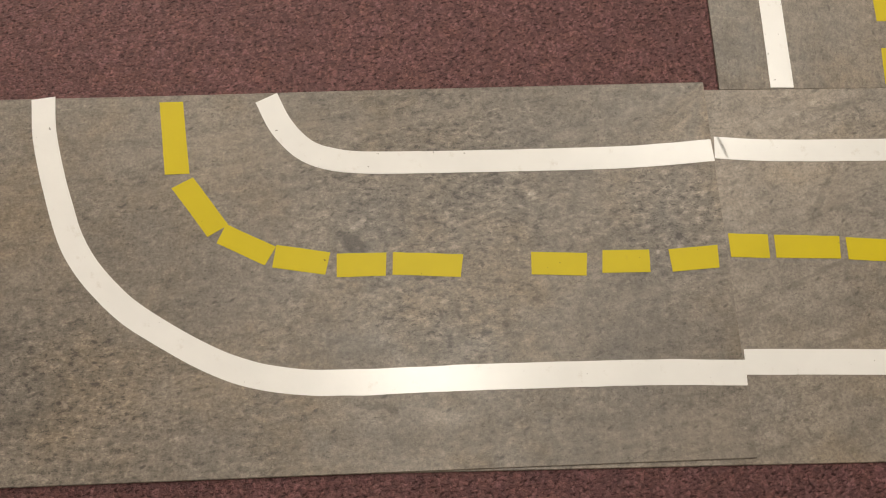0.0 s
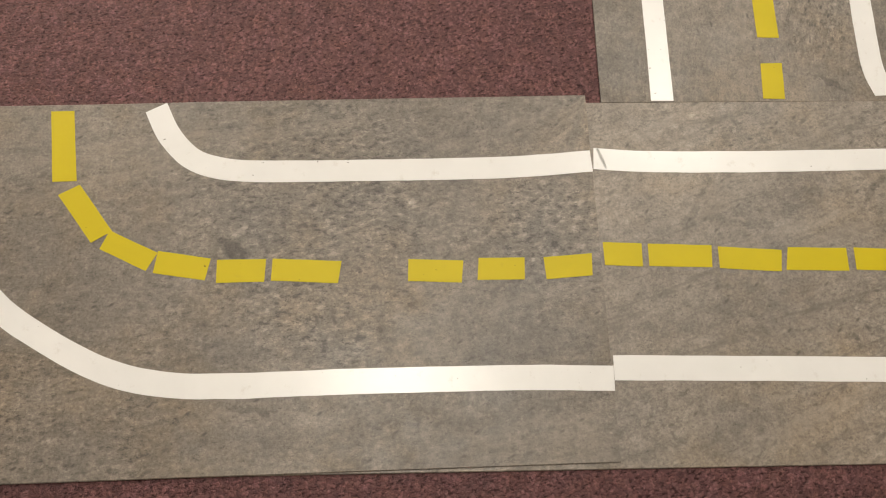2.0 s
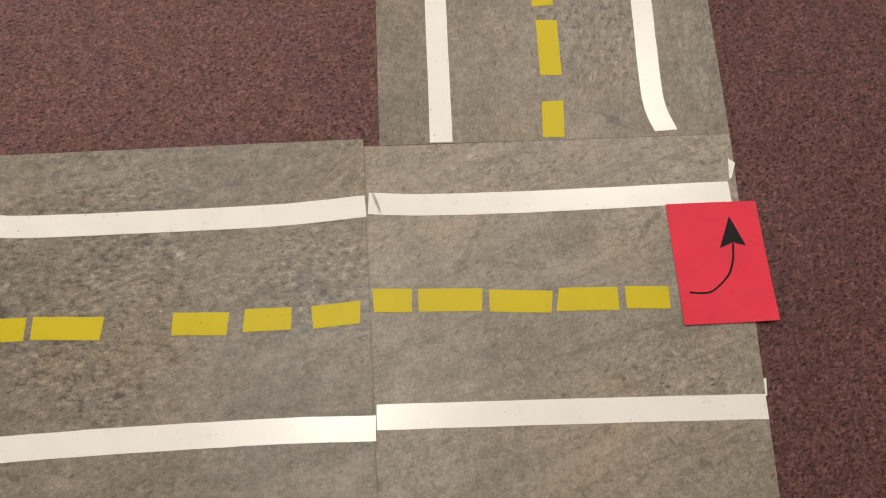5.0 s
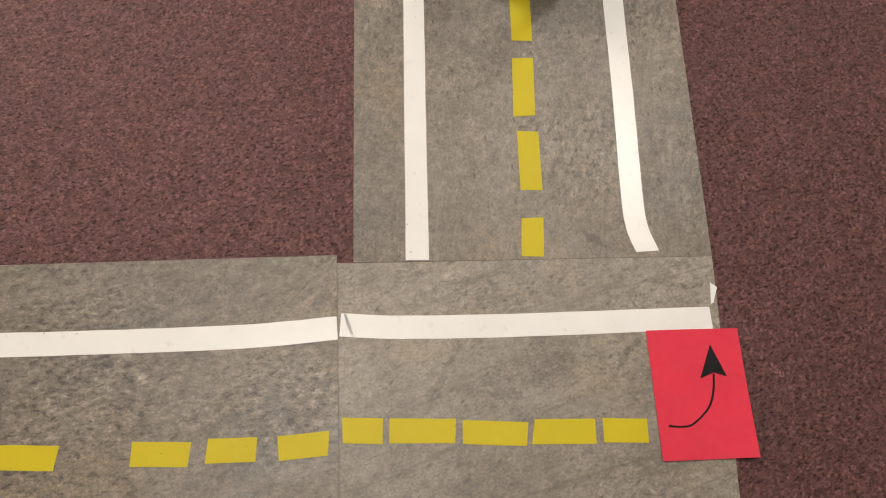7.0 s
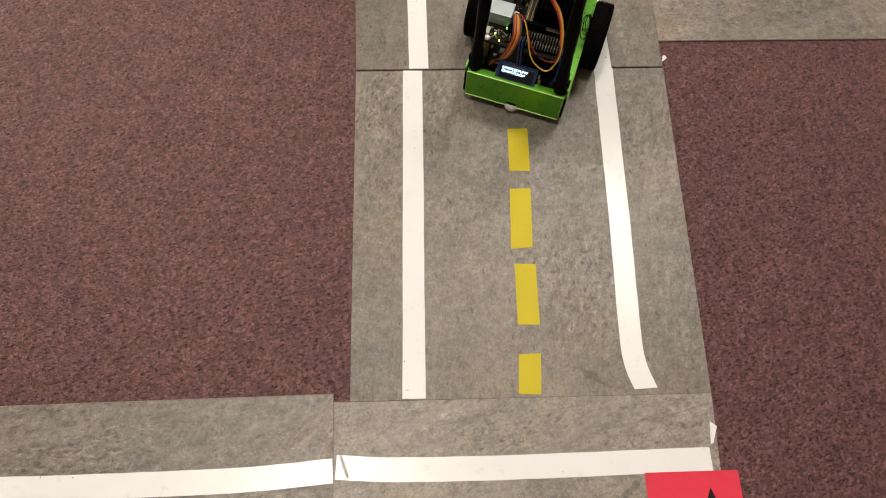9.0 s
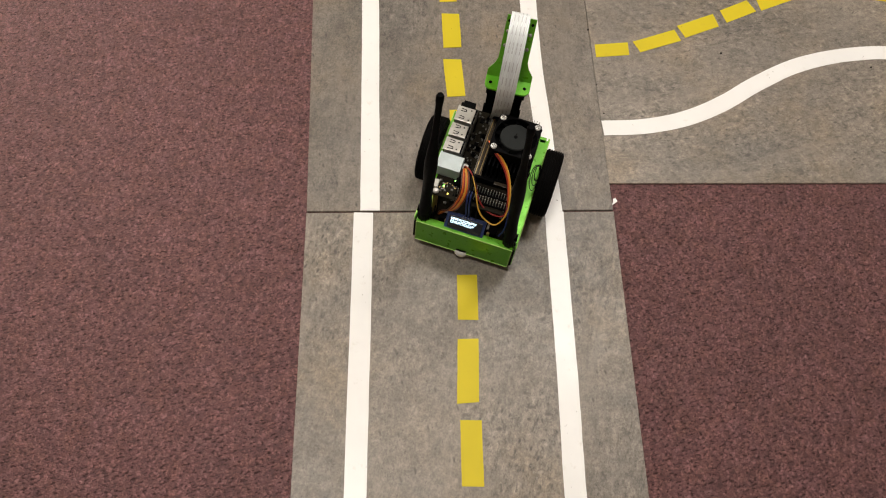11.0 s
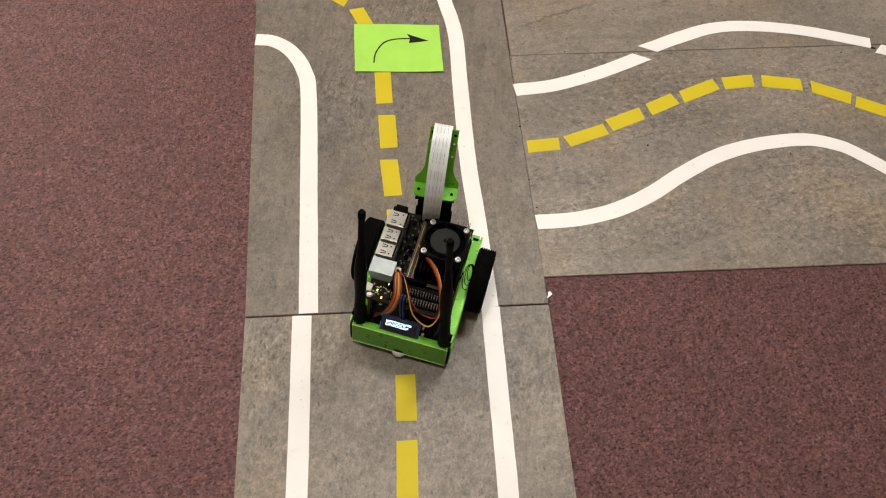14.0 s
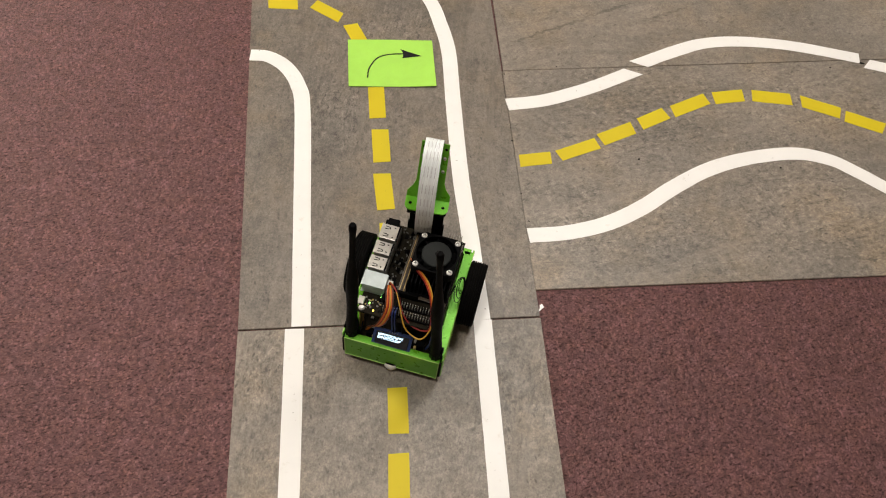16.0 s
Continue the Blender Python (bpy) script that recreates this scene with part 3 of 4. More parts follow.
# ---- robot car: forward is x, its left is y ----
def green_metal():
    n = Nodes("green_anodised_metal", 0.34)
    c = n.ramp(n.noise(35, 3), (0.3, (0.088, 0.325, 0.006)), (0.7, (0.118, 0.405, 0.011)))
    fine = n.ramp(n.noise(900, 2), (0.3, 0.86), (0.7, 1.06))
    n.colour(n.mix(1.0, c, fine, "MULTIPLY"))
    n.rough(n.ramp(n.noise(140, 3), (0.3, 0.24), (0.7, 0.42)))
    n.b.inputs["Metallic"].default_value = 0.3
    n.bump(n.noise(1400, 2), 0.12, 0.0002)
    return n.done()


def ribbon_material():
    n = Nodes("ribbon_plastic", 0.38)
    c = n.ramp(n.noise(60, 3), (0.3, (0.80, 0.86, 0.86)), (0.7, (0.88, 0.93, 0.93)))
    lines = n.ramp(n.noise(900, 1, 0.4, (0.02, 1.6, 0.02, 0)), (0.4, 0.84), (0.6, 1.0))
    n.colour(n.mix(1.0, c, lines, "MULTIPLY"))
    return n.done()


GREEN = green_metal()
# pale green for cut edges, lightened to carry their rim glare
EDGE_GLARE = worn("pale_green_edge_glare", (0.30, 0.52, 0.11), 0.35, 0.3, 0.2, 120, 1200)
RIBBON = ribbon_material()
MARKS = worn("ribbon_print", (0.58, 0.59, 0.60), 0.5)
BLACK = worn("black_plastic", (0.0030, 0.0030, 0.0032), 0.5, 0, 0.25, 80, 1200, 0.0002)
RUBBER = worn("black_rubber", (0.0042, 0.0040, 0.0038), 0.72, 0, 0.25, 90, 1300, 0.0004)
ANODISED = worn("black_heat_sink", (0.0035, 0.0035, 0.004), 0.6, 0.0, 0.2, 120, 1500)
PCB = worn("dark_circuit_board", (0.017, 0.0145, 0.010), 0.45, 0, 0.35, 260, 1600)
PCB_BLUE = worn("blue_circuit_board", (0.010, 0.030, 0.115), 0.35, 0, 0.3, 260, 1600)
PCB_GREEN = worn("green_circuit_board", (0.02, 0.14, 0.03), 0.4, 0, 0.3, 260, 1600)
STEEL = worn("bright_steel", (0.33, 0.32, 0.285), 0.42, 0.5, 0.25, 110, 1500)
PORT_STEEL = worn("socket_steel", (0.40, 0.39, 0.355), 0.36, 0.6, 0.16, 110, 1500)
PALE_STEEL = worn("pale_socket_steel", (0.42, 0.48, 0.485), 0.42, 0.4, 0.10, 110, 1500)
SCREW = worn("bright_screw", (0.78, 0.77, 0.74), 0.35, 0.5, 0.12, 200, 1500)
TIN = worn("dull_tin", (0.30, 0.29, 0.26), 0.5, 0.5, 0.2, 160, 1500)
GOLD = worn("gold_plating", (0.55, 0.40, 0.16), 0.35, 0.8, 0.15, 200, 1500)
BRASS = worn("brass", (0.50, 0.36, 0.14), 0.35, 0.8, 0.15, 200, 1500)
GREYRIM = worn("pale_grey_plastic", (0.50, 0.51, 0.53), 0.5, 0, 0.08, 50, 900, 0.0002)
FANGREY = worn("dark_grey_label", (0.022, 0.024, 0.0235), 0.42, 0, 0.12, 90, 900)
WHITE_BALL = worn("white_nylon", (0.72, 0.72, 0.70), 0.35, 0, 0.06, 80, 900)
WIRES = {
    "red": worn("red_wire", (0.24, 0.012, 0.010), 0.45, 0, 0.1),
    "orange": worn("orange_wire", (0.52, 0.105, 0.010), 0.45, 0, 0.1),
    "yellow": worn("yellow_wire", (0.50, 0.28, 0.03), 0.45, 0, 0.1),
    "brown": worn("brown_wire", (0.060, 0.018, 0.010), 0.45, 0, 0.1),
    "black": worn("black_wire", (0.006, 0.006, 0.006), 0.45, 0, 0.1),
    "blue": worn("blue_wire", (0.007, 0.022, 0.13), 0.45, 0, 0.1),
}
for dull in (FANGREY, BLACK, RUBBER, ANODISED, PCB, WIRES["black"]):
    dull.node_tree.nodes["Principled BSDF"].inputs["Specular IOR Level"].default_value = 0.025
PCB_BROWN = worn("brown_module_board", (0.060, 0.045, 0.028), 0.35, 0, 0.3, 200, 1500)
DULL = worn("dull_components", (0.10, 0.095, 0.085), 0.5, 0.2, 0.4, 300, 1500)
SCREEN_GLASS = worn("dark_screen", (0.006, 0.008, 0.014), 0.12, 0, 0.1)
PIXELS = glow("lit_screen_bars", (0.66, 0.86, 1.0), 1.7)
LED_GREEN = glow("green_led", (0.30, 1.0, 0.15), 6.0)
LED_AMBER = glow("amber_led", (1.0, 0.75, 0.12), 3.0)

robot = thing("robot_car", "small green and black wheeled robot with fan, camera and two antennas", "robot", pose(0.1612, 0.3672, 0.0005, 0, 0, 75.4))
Z0, Z1 = 0.0082, 0.0438          # lower and upper edge of the chassis
XR, XF, W = -0.0872, 0.0430, 0.0488   # rear, front, half width
SHEET = 0.0013


def chassis():
    body = part("chassis", box(bmesh.new(), XR + 0.002, XF - 0.002, -W + 0.002, W - 0.002, 0.014, 0.0153, 0.0003), GREEN, robot, "green folded sheet-metal tray")
    for s in (-1, 1):
        bm = bmesh.new()
        y0, y1 = sorted((s * W, s * (W - SHEET)))
        box(bm, XR + 0.0032, XF, y0, y1, Z0, Z1, 0.0005)
        y0, y1 = sorted((s * (W - 0.0004), s * (W - 0.0095)))
        box(bm, XR + 0.0085, XF - 0.003, y0, y1, Z1 - SHEET, Z1, 0.0004)
        part("side_panel", bm, GREEN, body)
    bm = bmesh.new()
    box(bm, XR, XR + SHEET, -W + 0.0030, W - 0.0030, Z0, Z1, 0.0005)
    box(bm, XR + 0.0004, XR + 0.0070, -W + 0.0030, W - 0.0030, Z1 - SHEET, Z1, 0.0004)
    part("rear_panel", bm, GREEN, body)
    bm = bmesh.new()
    box(bm, XF - SHEET, XF, -W + 0.003, W - 0.003, Z0 + 0.006, Z1, 0.0005)
    box(bm, XF - 0.007, XF - 0.0004, -W + 0.003, W - 0.003, Z1 - SHEET, Z1, 0.0004)
    part("front_panel", bm, GREEN, body)
    for s in (-1, 1):
        bm = bmesh.new()
        y0, y1 = sorted((s * (W - 0.0006), s * (W - 0.0030)))
        box(bm, XR + 0.0006, XR + 0.0032, y0, y1, Z0 + 0.004, Z1 - 0.004, 0.0004)
        part("corner_slot", bm, BLACK, body, "dark open slot at the folded corner")
    # paler cut edges, with the glare along the rims put into their colour
    for a, b in (((XR, -W + 0.0034, Z1 - 0.0004), (XR, W - 0.0034, Z1 - 0.0004)), ((XR, -W + 0.0034, Z0 + 0.0004), (XR, W - 0.0034, Z0 + 0.0004)),
                 ((XR + 0.004, -W, Z1 - 0.0004), (XF - 0.001, -W, Z1 - 0.0004)), ((XR + 0.004, W, Z1 - 0.0004), (XF - 0.001, W, Z1 - 0.0004)),
                 ((XR + 0.004, -W, Z0 + 0.0004), (XF - 0.001, -W, Z0 + 0.0004)), ((XR + 0.004, W, Z0 + 0.0004), (XF - 0.001, W, Z0 + 0.0004)),
                 ((XR, -W + 0.0032, Z0 + 0.0006), (XR, -W + 0.0032, Z1 - 0.0006)), ((XR, W - 0.0032, Z0 + 0.0006), (XR, W - 0.0032, Z1 - 0.0006))):
        part("cut_edge_glare", rod(bmesh.new(), a, b, 0.0005, None, 8), EDGE_GLARE, body, "pale cut edge of the green sheet metal with painted rim glare")
    for x, y in ((0.010, -W), (0.028, -W), (-0.030, W), (0.012, W)):
        bm = bmesh.new()
        s = 1 if y > 0 else -1
        lathe(bm, [(0.0, 0.0010), (0.0016, 0.0008), (0.0022, 0.0)], Matrix.Translation((x, y, 0.032)) @ pose(0, 0, 0, -90 * s), 14)
        part("screw", bm, STEEL, body)


def wheel(s):
    hub = thing("wheel", "", "")
    hub.parent = robot
    m = Matrix.Translation((0, s * 0.0490, 0.0325)) @ pose(0, 0, 0, -90 * s)
    w, r = 0.0172, 0.0325
    bm = bmesh.new()
    prof = [(0.0270, 0.0), (0.0300, 0.0), (0.0316, 0.0010)]
    for k in range(6):
        h = 0.0018 + k * (w - 0.0036) / 6
        d = (w - 0.0036) / 6
        prof += [(r, h), (r, h + d * 0.62), (r - 0.0011, h + d * 0.72), (r - 0.0011, h + d * 0.9)]
    prof += [(r, w - 0.0018), (0.0316, w - 0.0008), (0.0300, w), (0.0276, w), (0.0270, w - 0.0010), (0.0270, 0.0)]
    lathe(bm, prof, m, 56)
    shade(part("tyre", bm, RUBBER, hub, "black ribbed rubber tyre"), 30)
    bm = bmesh.new()
    lathe(bm, [(0.0269, 0.001), (0.0269, w - 0.0016), (0.0252, w - 0.0014), (0.0246, w - 0.0030), (0.0090, w - 0.0026), (0.0074, w - 0.0010), (0.0030, w - 0.0010), (0.0024, w - 0.004), (0.0, w - 0.004)], m, 48)
    shade(part("rim", bm, GREYRIM, hub, "pale grey plastic disc"), 30)
    bm = bmesh.new()
    rod(bm, (0, s * (W - 0.004), 0.0325), (0, s * 0.0508, 0.0325), 0.0040, None, 16)
    part("axle", bm, BLACK, hub)


def caster():
    bm = bmesh.new()
    bmesh.ops.create_uvsphere(bm, u_segments=20, v_segments=12, radius=0.0072, matrix=Matrix.Translation((-0.0835, 0.0, 0.0072)))
    shade(part("caster_ball", bm, WHITE_BALL, robot, "white ball caster under the rear"), 60)
    bm = bmesh.new()
    lathe(bm, [(0.0098, 0.0075), (0.0110, 0.0110), (0.0110, 0.0140), (0.0, 0.0140)], Matrix.Translation((-0.0775, 0.0, 0.0)), 20)
    part("caster_cup", bm, BLACK, robot)


def antenna(s, top):
    base = Vector((-0.0800, s * 0.0408, 0.0400))
    d = Vector(top) - base
    d.z = d.z - 0.004
    long = d.length
    m = Matrix.Translation(base) @ d.to_track_quat("Z", "Y").to_matrix().to_4x4()
    bm = bmesh.new()
    prof = [(0.0, 0.0), (0.0052, 0.0), (0.0055, 0.003), (0.0055, 0.030), (0.0050, 0.034), (0.0048, 0.058), (0.0052, 0.070), (0.0056, 0.086), (0.0055, 0.098), (0.0046, 0.112), (0.0034, 0.126), (0.0028, 0.136), (0.0026, long - 0.012), (0.0031, long - 0.007), (0.0031, long - 0.002), (0.0022, long), (0.0, long + 0.0005)]
    lathe(bm, prof, m, 24)
    ob = shade(part("antenna", bm, BLACK, robot, "long black tapered plastic antenna"), 40)
    bm = bmesh.new()
    for k in range(10):
        a = 2 * math.pi * k / 10
        p = m @ Vector((0.0053 * math.cos(a), 0.0053 * math.sin(a), 0.001))
        q = m @ Vector((0.0053 * math.cos(a), 0.0053 * math.sin(a), 0.013))
        rod(bm, p, q, 0.0009, None, 6)
    part("knurled_collar", bm, BLACK, ob)
    bm = bmesh.new()
    rod(bm, base + Vector((0, -0.0062, 0.017)), base + Vector((0, 0.0062, 0.017)), 0.0035, None, 14)
    part("hinge", bm, BLACK, ob)


def power_board():
    """The board inside the tray, with the little screen at its rear."""
    b = part("power_board", box(bmesh.new(), -0.0845, 0.036, -0.036, 0.036, 0.0345, 0.0361, 0.0003), PCB, robot, "black driver board inside the tray")
    bm = bmesh.new()
    for k in range(3):
        y = -0.020 + 0.020 * k
        rod(bm, (-0.052, y, 0.0260), (0.013, y, 0.0260), 0.0085, None, 20)
    part("battery_cells", bm, BLACK, b)
    rnd = random.Random(4)
    bm = bmesh.new()
    for _ in range(46):
        x, y = rnd.uniform(-0.068, 0.032), rnd.choice((-1, 1)) * rnd.uniform(0.018, 0.034)
        sx, sy = rnd.uniform(0.0008, 0.0030), rnd.uniform(0.0008, 0.0024)
        box(bm, x - sx, x + sx, y - sy, y + sy, 0.0361, 0.0361 + rnd.uniform(0.0006, 0.0022))
    tagged(part("small_components", bm, TIN, b), kind="stuff")
    for x, y in ((-0.0735, 0.024), (-0.0735, -0.024)):
        bm = bmesh.new()
        box(bm, x - 0.003, x + 0.003, y - 0.004, y + 0.004, 0.0361, 0.0440, 0.0004)
        part("wire_socket", bm, BLACK, b)
    # little screen, tilted back
    m = Matrix.Translation((-0.0790, 0.0020, 0.0485)) @ pose(0, 0, 0, 0, -42, 0)
    sc = part("display", box(bmesh.new(), -0.0085, 0.0085, -0.0185, 0.0185, -0.0014, 0.0), PCB_BLUE, b, "small blue board with a lit screen")
    sc.data.transform(m)
    g = part("screen_glass", box(bmesh.new(), -0.0058, 0.0058, -0.0158, 0.0158, 0.0, 0.0012, 0.0003), SCREEN_GLASS, sc)
    g.data.transform(m)
    bm = bmesh.new()
    rnd = random.Random(11)
    for row in range(2):
        x, y = 0.0042 - row * 0.0030, 0.0138
        while y > -0.0100 + row * 0.003:
            w = rnd.uniform(0.0012, 0.0019)
            box(bm, x - rnd.uniform(0.0018, 0.0025), x, y - 0.0006, y, 0.0012, 0.0015)
            for cut in rnd.sample((0.0, 0.0009, 0.0018), 2):
                box(bm, x - cut - 0.0006, x - cut, y - w, y - 0.0004, 0.0012, 0.0014)
            y -= w + 0.0003
    t = part("screen_bars", bm, PIXELS, sc, "glowing white bars of unreadable text")
    t.data.transform(m)
    bm = bmesh.new()
    for k in range(4):
        y = -0.004 + k * 0.00254
        rod(bm, (0.0072, y, -0.001), (0.0072, y, 0.0025), 0.0004, None, 6)
    t = part("display_pins", bm, TIN, sc)
    t.data.transform(m)
    for s in (-1, 1):
        bm = bmesh.new()
        rod(bm, (-0.079, s * 0.020, 0.0361), (-0.079, s * 0.020, 0.047), 0.0014, None, 10)
        part("display_post", bm, BRASS, b)


BX0, BX1, BY, BZ = -0.0705, 0.0310, 0.0390, 0.0712


def port_shell(name, label, x0, x1, y0, y1, z1, slots):
    """A steel socket block whose mouth faces left; the top has stamped spring slots."""
    bm = bmesh.new()
    box(bm, x0, x1, y0, y1 - 0.0006, BZ, z1, 0.0005)
    for za, zb in ((BZ + 0.0002, BZ + 0.0012), (z1 - 0.0010, z1)):
        box(bm, x0 - 0.0004, x1 + 0.0004, y1 - 0.0012, y1 + 0.0008, za, zb, 0.0002)
    p = part(name, bm, PALE_STEEL if name == "ethernet_port" else PORT_STEEL, board, label)
    bm = bmesh.new()
    box(bm, x0 + 0.0012, x1 - 0.0012, y1 - 0.0004, y1 + 0.0002, BZ + 0.0016, z1 - 0.0016)
    part("mouth", bm, BLACK, p, "dark socket opening")
    for k in range(slots):
        bm = bmesh.new()
        c = x0 + (x1 - x0) * (k + 0.5) / slots
        prism(bm, [(c - 0.0012, y1 - 0.0080), (c + 0.0012, y1 - 0.0080), (c + 0.0018, y1 - 0.0030), (c + 0.0011, y1 - 0.0030), (c + 0.0006, y1 - 0.0073), (c - 0.0006, y1 - 0.0073), (c - 0.0011, y1 - 0.0030), (c - 0.0018, y1 - 0.0030)], z1, z1 + 0.0002)
        part("spring_slot", bm, BLACK, p)
    if slots:
        for c in (x0 + 0.0022, x1 - 0.0034):
            part("stamped_hole", box(bmesh.new(), c, c + 0.0012, y0 + 0.0050, y0 + 0.0064, z1 - 0.0004, z1 + 0.0002), BLACK, p)
        bm = bmesh.new()
        box(bm, x0 - 0.0003, x1 + 0.0003, y0 + 0.0004, y0 + 0.0022, z1 - 0.0006, z1 + 0.0003, 0.0002)
        part("rear_tab", bm, BLACK, p)
    return p


board = None


def computer():
    global board
    board = part("carrier_board", box(bmesh.new(), BX0, BX1, -BY, BY, BZ - 0.0016, BZ, 0.0002), PCB, robot, "dark carrier board crowded with ports")
    for x in (BX0 + 0.004, BX1 - 0.010):
        for y in (-BY + 0.0035, BY - 0.0035):
            bm = bmesh.new()
            rod(bm, (x, y, 0.0361), (x, y, BZ - 0.0016), 0.0026, None, 6)
            part("standoff", bm, BRASS, robot)
            bm = bmesh.new()
            lathe(bm, [(0.0, 0.0017), (0.0016, 0.0016), (0.0028, 0.0007), (0.0030, 0.0)], Matrix.Translation((x, y, BZ)), 14)
            part("board_screw", bm, SCREW, board)
    rnd = random.Random(21)
    bm = bmesh.new()
    for _ in range(120):
        x, y = rnd.uniform(BX0 + 0.003, BX1 - 0.003), rnd.choice((rnd.uniform(0.008, 0.022), rnd.uniform(0.008, 0.022), rnd.uniform(-0.0375, 0.008)))
        sx, sy = rnd.uniform(0.0004, 0.0012), rnd.uniform(0.0004, 0.0009)
        box(bm, x - sx, x + sx, y - sy, y + sy, BZ, BZ + rnd.uniform(0.0004, 0.0010))
    tagged(part("surface_components", bm, DULL, board, "scattered tiny silver components"), kind="stuff")
    bm = bmesh.new()
    for _ in range(26):
        x, y = rnd.uniform(BX0 + 0.004, BX1 - 0.004), rnd.uniform(0.009, 0.021)
        s = rnd.uniform(0.0012, 0.0024)
        box(bm, x - s, x + s, y - s * 0.8, y + s * 0.8, BZ, BZ + 0.0011)
    part("black_chips", bm, BLACK, board)
    # crowded rear left corner of the board
    for k in range(34):
        x, y = rnd.uniform(-0.0680, -0.0510), rnd.uniform(0.0190, 0.0375)
        sx, sy, h = rnd.uniform(0.0003, 0.0009), rnd.uniform(0.0003, 0.0008), rnd.uniform(0.0004, 0.0012)
        bm = box(bmesh.new(), x - sx, x + sx, y - sy, y + sy, BZ, BZ + h)
        part("chip", bm, (DULL, TIN, BRASS, BLACK)[k % 4], board)
    # sockets along the left edge, rear to front
    port_shell("micro_usb_port", "small steel charging socket", -0.0640, -0.0560, 0.0350, 0.0400, BZ + 0.0030, 0)
    port_shell("ethernet_port", "pale steel network socket", -0.0495, -0.0335, 0.0195, 0.0412, BZ + 0.0135, 0)
    port_shell("usb_port", "bright steel double socket", -0.0318, -0.0182, 0.0235, 0.0405, BZ + 0.0158, 2)
    port_shell("usb_port", "bright steel double socket", -0.0150, -0.0014, 0.0235, 0.0405, BZ + 0.0158, 2)
    port_shell("video_port", "tall steel stacked video socket", 0.0018, 0.0182, 0.0225, 0.0405, BZ + 0.0165, 2)
    bm = bmesh.new()
    box(bm, 0.0205, 0.0300, 0.0270, 0.0385, BZ, BZ + 0.0105, 0.0006)
    jack = part("power_jack", bm, BLACK, board, "black barrel power socket")
    bm = bmesh.new()
    rod(bm, (0.0252, 0.0384, BZ + 0.006), (0.0252, 0.0404, BZ + 0.006), 0.0042, 0.0040, 20)
    part("jack_rim", bm, BLACK, jack)
    # module in its slot, gold edge towards the ports
    mod = part("compute_module", box(bmesh.new(), -0.0460, 0.0240, -0.0380, 0.0080, BZ + 0.0050, BZ + 0.0062, 0.0002), PCB_BROWN, board, "dark brown module board in an edge socket")
    bm = bmesh.new()
    box(bm, -0.0450, 0.0230, 0.0050, 0.0088, BZ, BZ + 0.0078, 0.0004)
    part("edge_socket", bm, PCB_BROWN, mod)
    bm = bmesh.new()
    box(bm, -0.0440, 0.0220, 0.0066, 0.0071, BZ + 0.0078, BZ + 0.0081)
    box(bm, -0.0440, 0.0220, 0.0030, 0.0036, BZ + 0.0062, BZ + 0.0066)
    part("gold_contacts", bm, GOLD, mod)
    for x in (-0.0447, 0.0224):
        bm = bmesh.new()
        box(bm, x - 0.0014, x + 0.0014, -0.0120, 0.0080, BZ + 0.0020, BZ + 0.0092, 0.0004)
        part("latch_arm", bm, BLACK, mod)
    # heat sink
    hx0, hx1, hy0, hy1 = -0.0430, 0.0085, -0.0385, 0.0010
    bm = bmesh.new()
    box(bm, hx0, hx1, hy0, hy1, BZ + 0.0062, BZ + 0.0092, 0.0003)
    sink = part("heat_sink", bm, ANODISED, board, "black finned aluminium heat sink")
    for k in range(11):
        y = hy0 + 0.0006 + k * 0.00377
        bm = bmesh.new()
        z = BZ + (0.0282 if 0 < k < 10 else 0.0245)
        box(bm, hx0 + 0.0004, hx1 - 0.0004, y, y + 0.0012, BZ + 0.0092, z)
        part("fin", bm, ANODISED, sink)
    # fan
    fx, fy, fz = -0.0137, -0.0186, 0.1000
    outer, bore = 0.0200, 0.0186
    bm = bmesh.new()
    ring_o, ring_i, n = [], [], 64
    for z in (fz, fz + 0.0104):
        ring_i.append([bm.verts.new((fx + bore * math.cos(2 * math.pi * k / n), fy + bore * math.sin(2 * math.pi * k / n), z)) for k in range(n)])
        row = []
        for k in range(n):
            c, s = math.cos(2 * math.pi * k / n), math.sin(2 * math.pi * k / n)
            e = 9.0
            q = (abs(c) ** e + abs(s) ** e) ** (-1 / e)
            row.append(bm.verts.new((fx + outer * q * c, fy + outer * q * s, z)))
        ring_o.append(row)
    for k in range(n):
        j = (k + 1) % n
        bm.faces.new((ring_o[0][k], ring_o[0][j], ring_o[1][j], ring_o[1][k]))
        bm.faces.new((ring_i[0][j], ring_i[0][k], ring_i[1][k], ring_i[1][j]))
        bm.faces.new((ring_o[1][k], ring_o[1][j], ring_i[1][j], ring_i[1][k]))
        bm.faces.new((ring_o[0][j], ring_o[0][k], ring_i[0][k], ring_i[0][j]))
    fan = part("fan", bm, BLACK, board, "black square cooling fan with grey hub")
    bm = bmesh.new()
    lathe(bm, [(0.0136, 0.0010), (0.0136, 0.0094), (0.0128, 0.0101), (0.0, 0.0101)], Matrix.Translation((fx, fy, fz)), 40)
    shade(part("fan_hub", bm, FANGREY, fan, "dark grey round hub label"), 30)
    bm = bmesh.new()
    lathe(bm, [(0.0016, 0.0), (0.0016, 0.0003), (0.0, 0.0003)], Matrix.Translation((fx, fy, fz + 0.0101)), 20)
    lathe(bm, [(0.0006, 0.0), (0.0006, 0.0004), (0.0, 0.0004)], Matrix.Translation((fx + 0.003, fy, fz + 0.0101)), 10)
    part("hub_mark", bm, BLACK, fan)
    bm = bmesh.new()
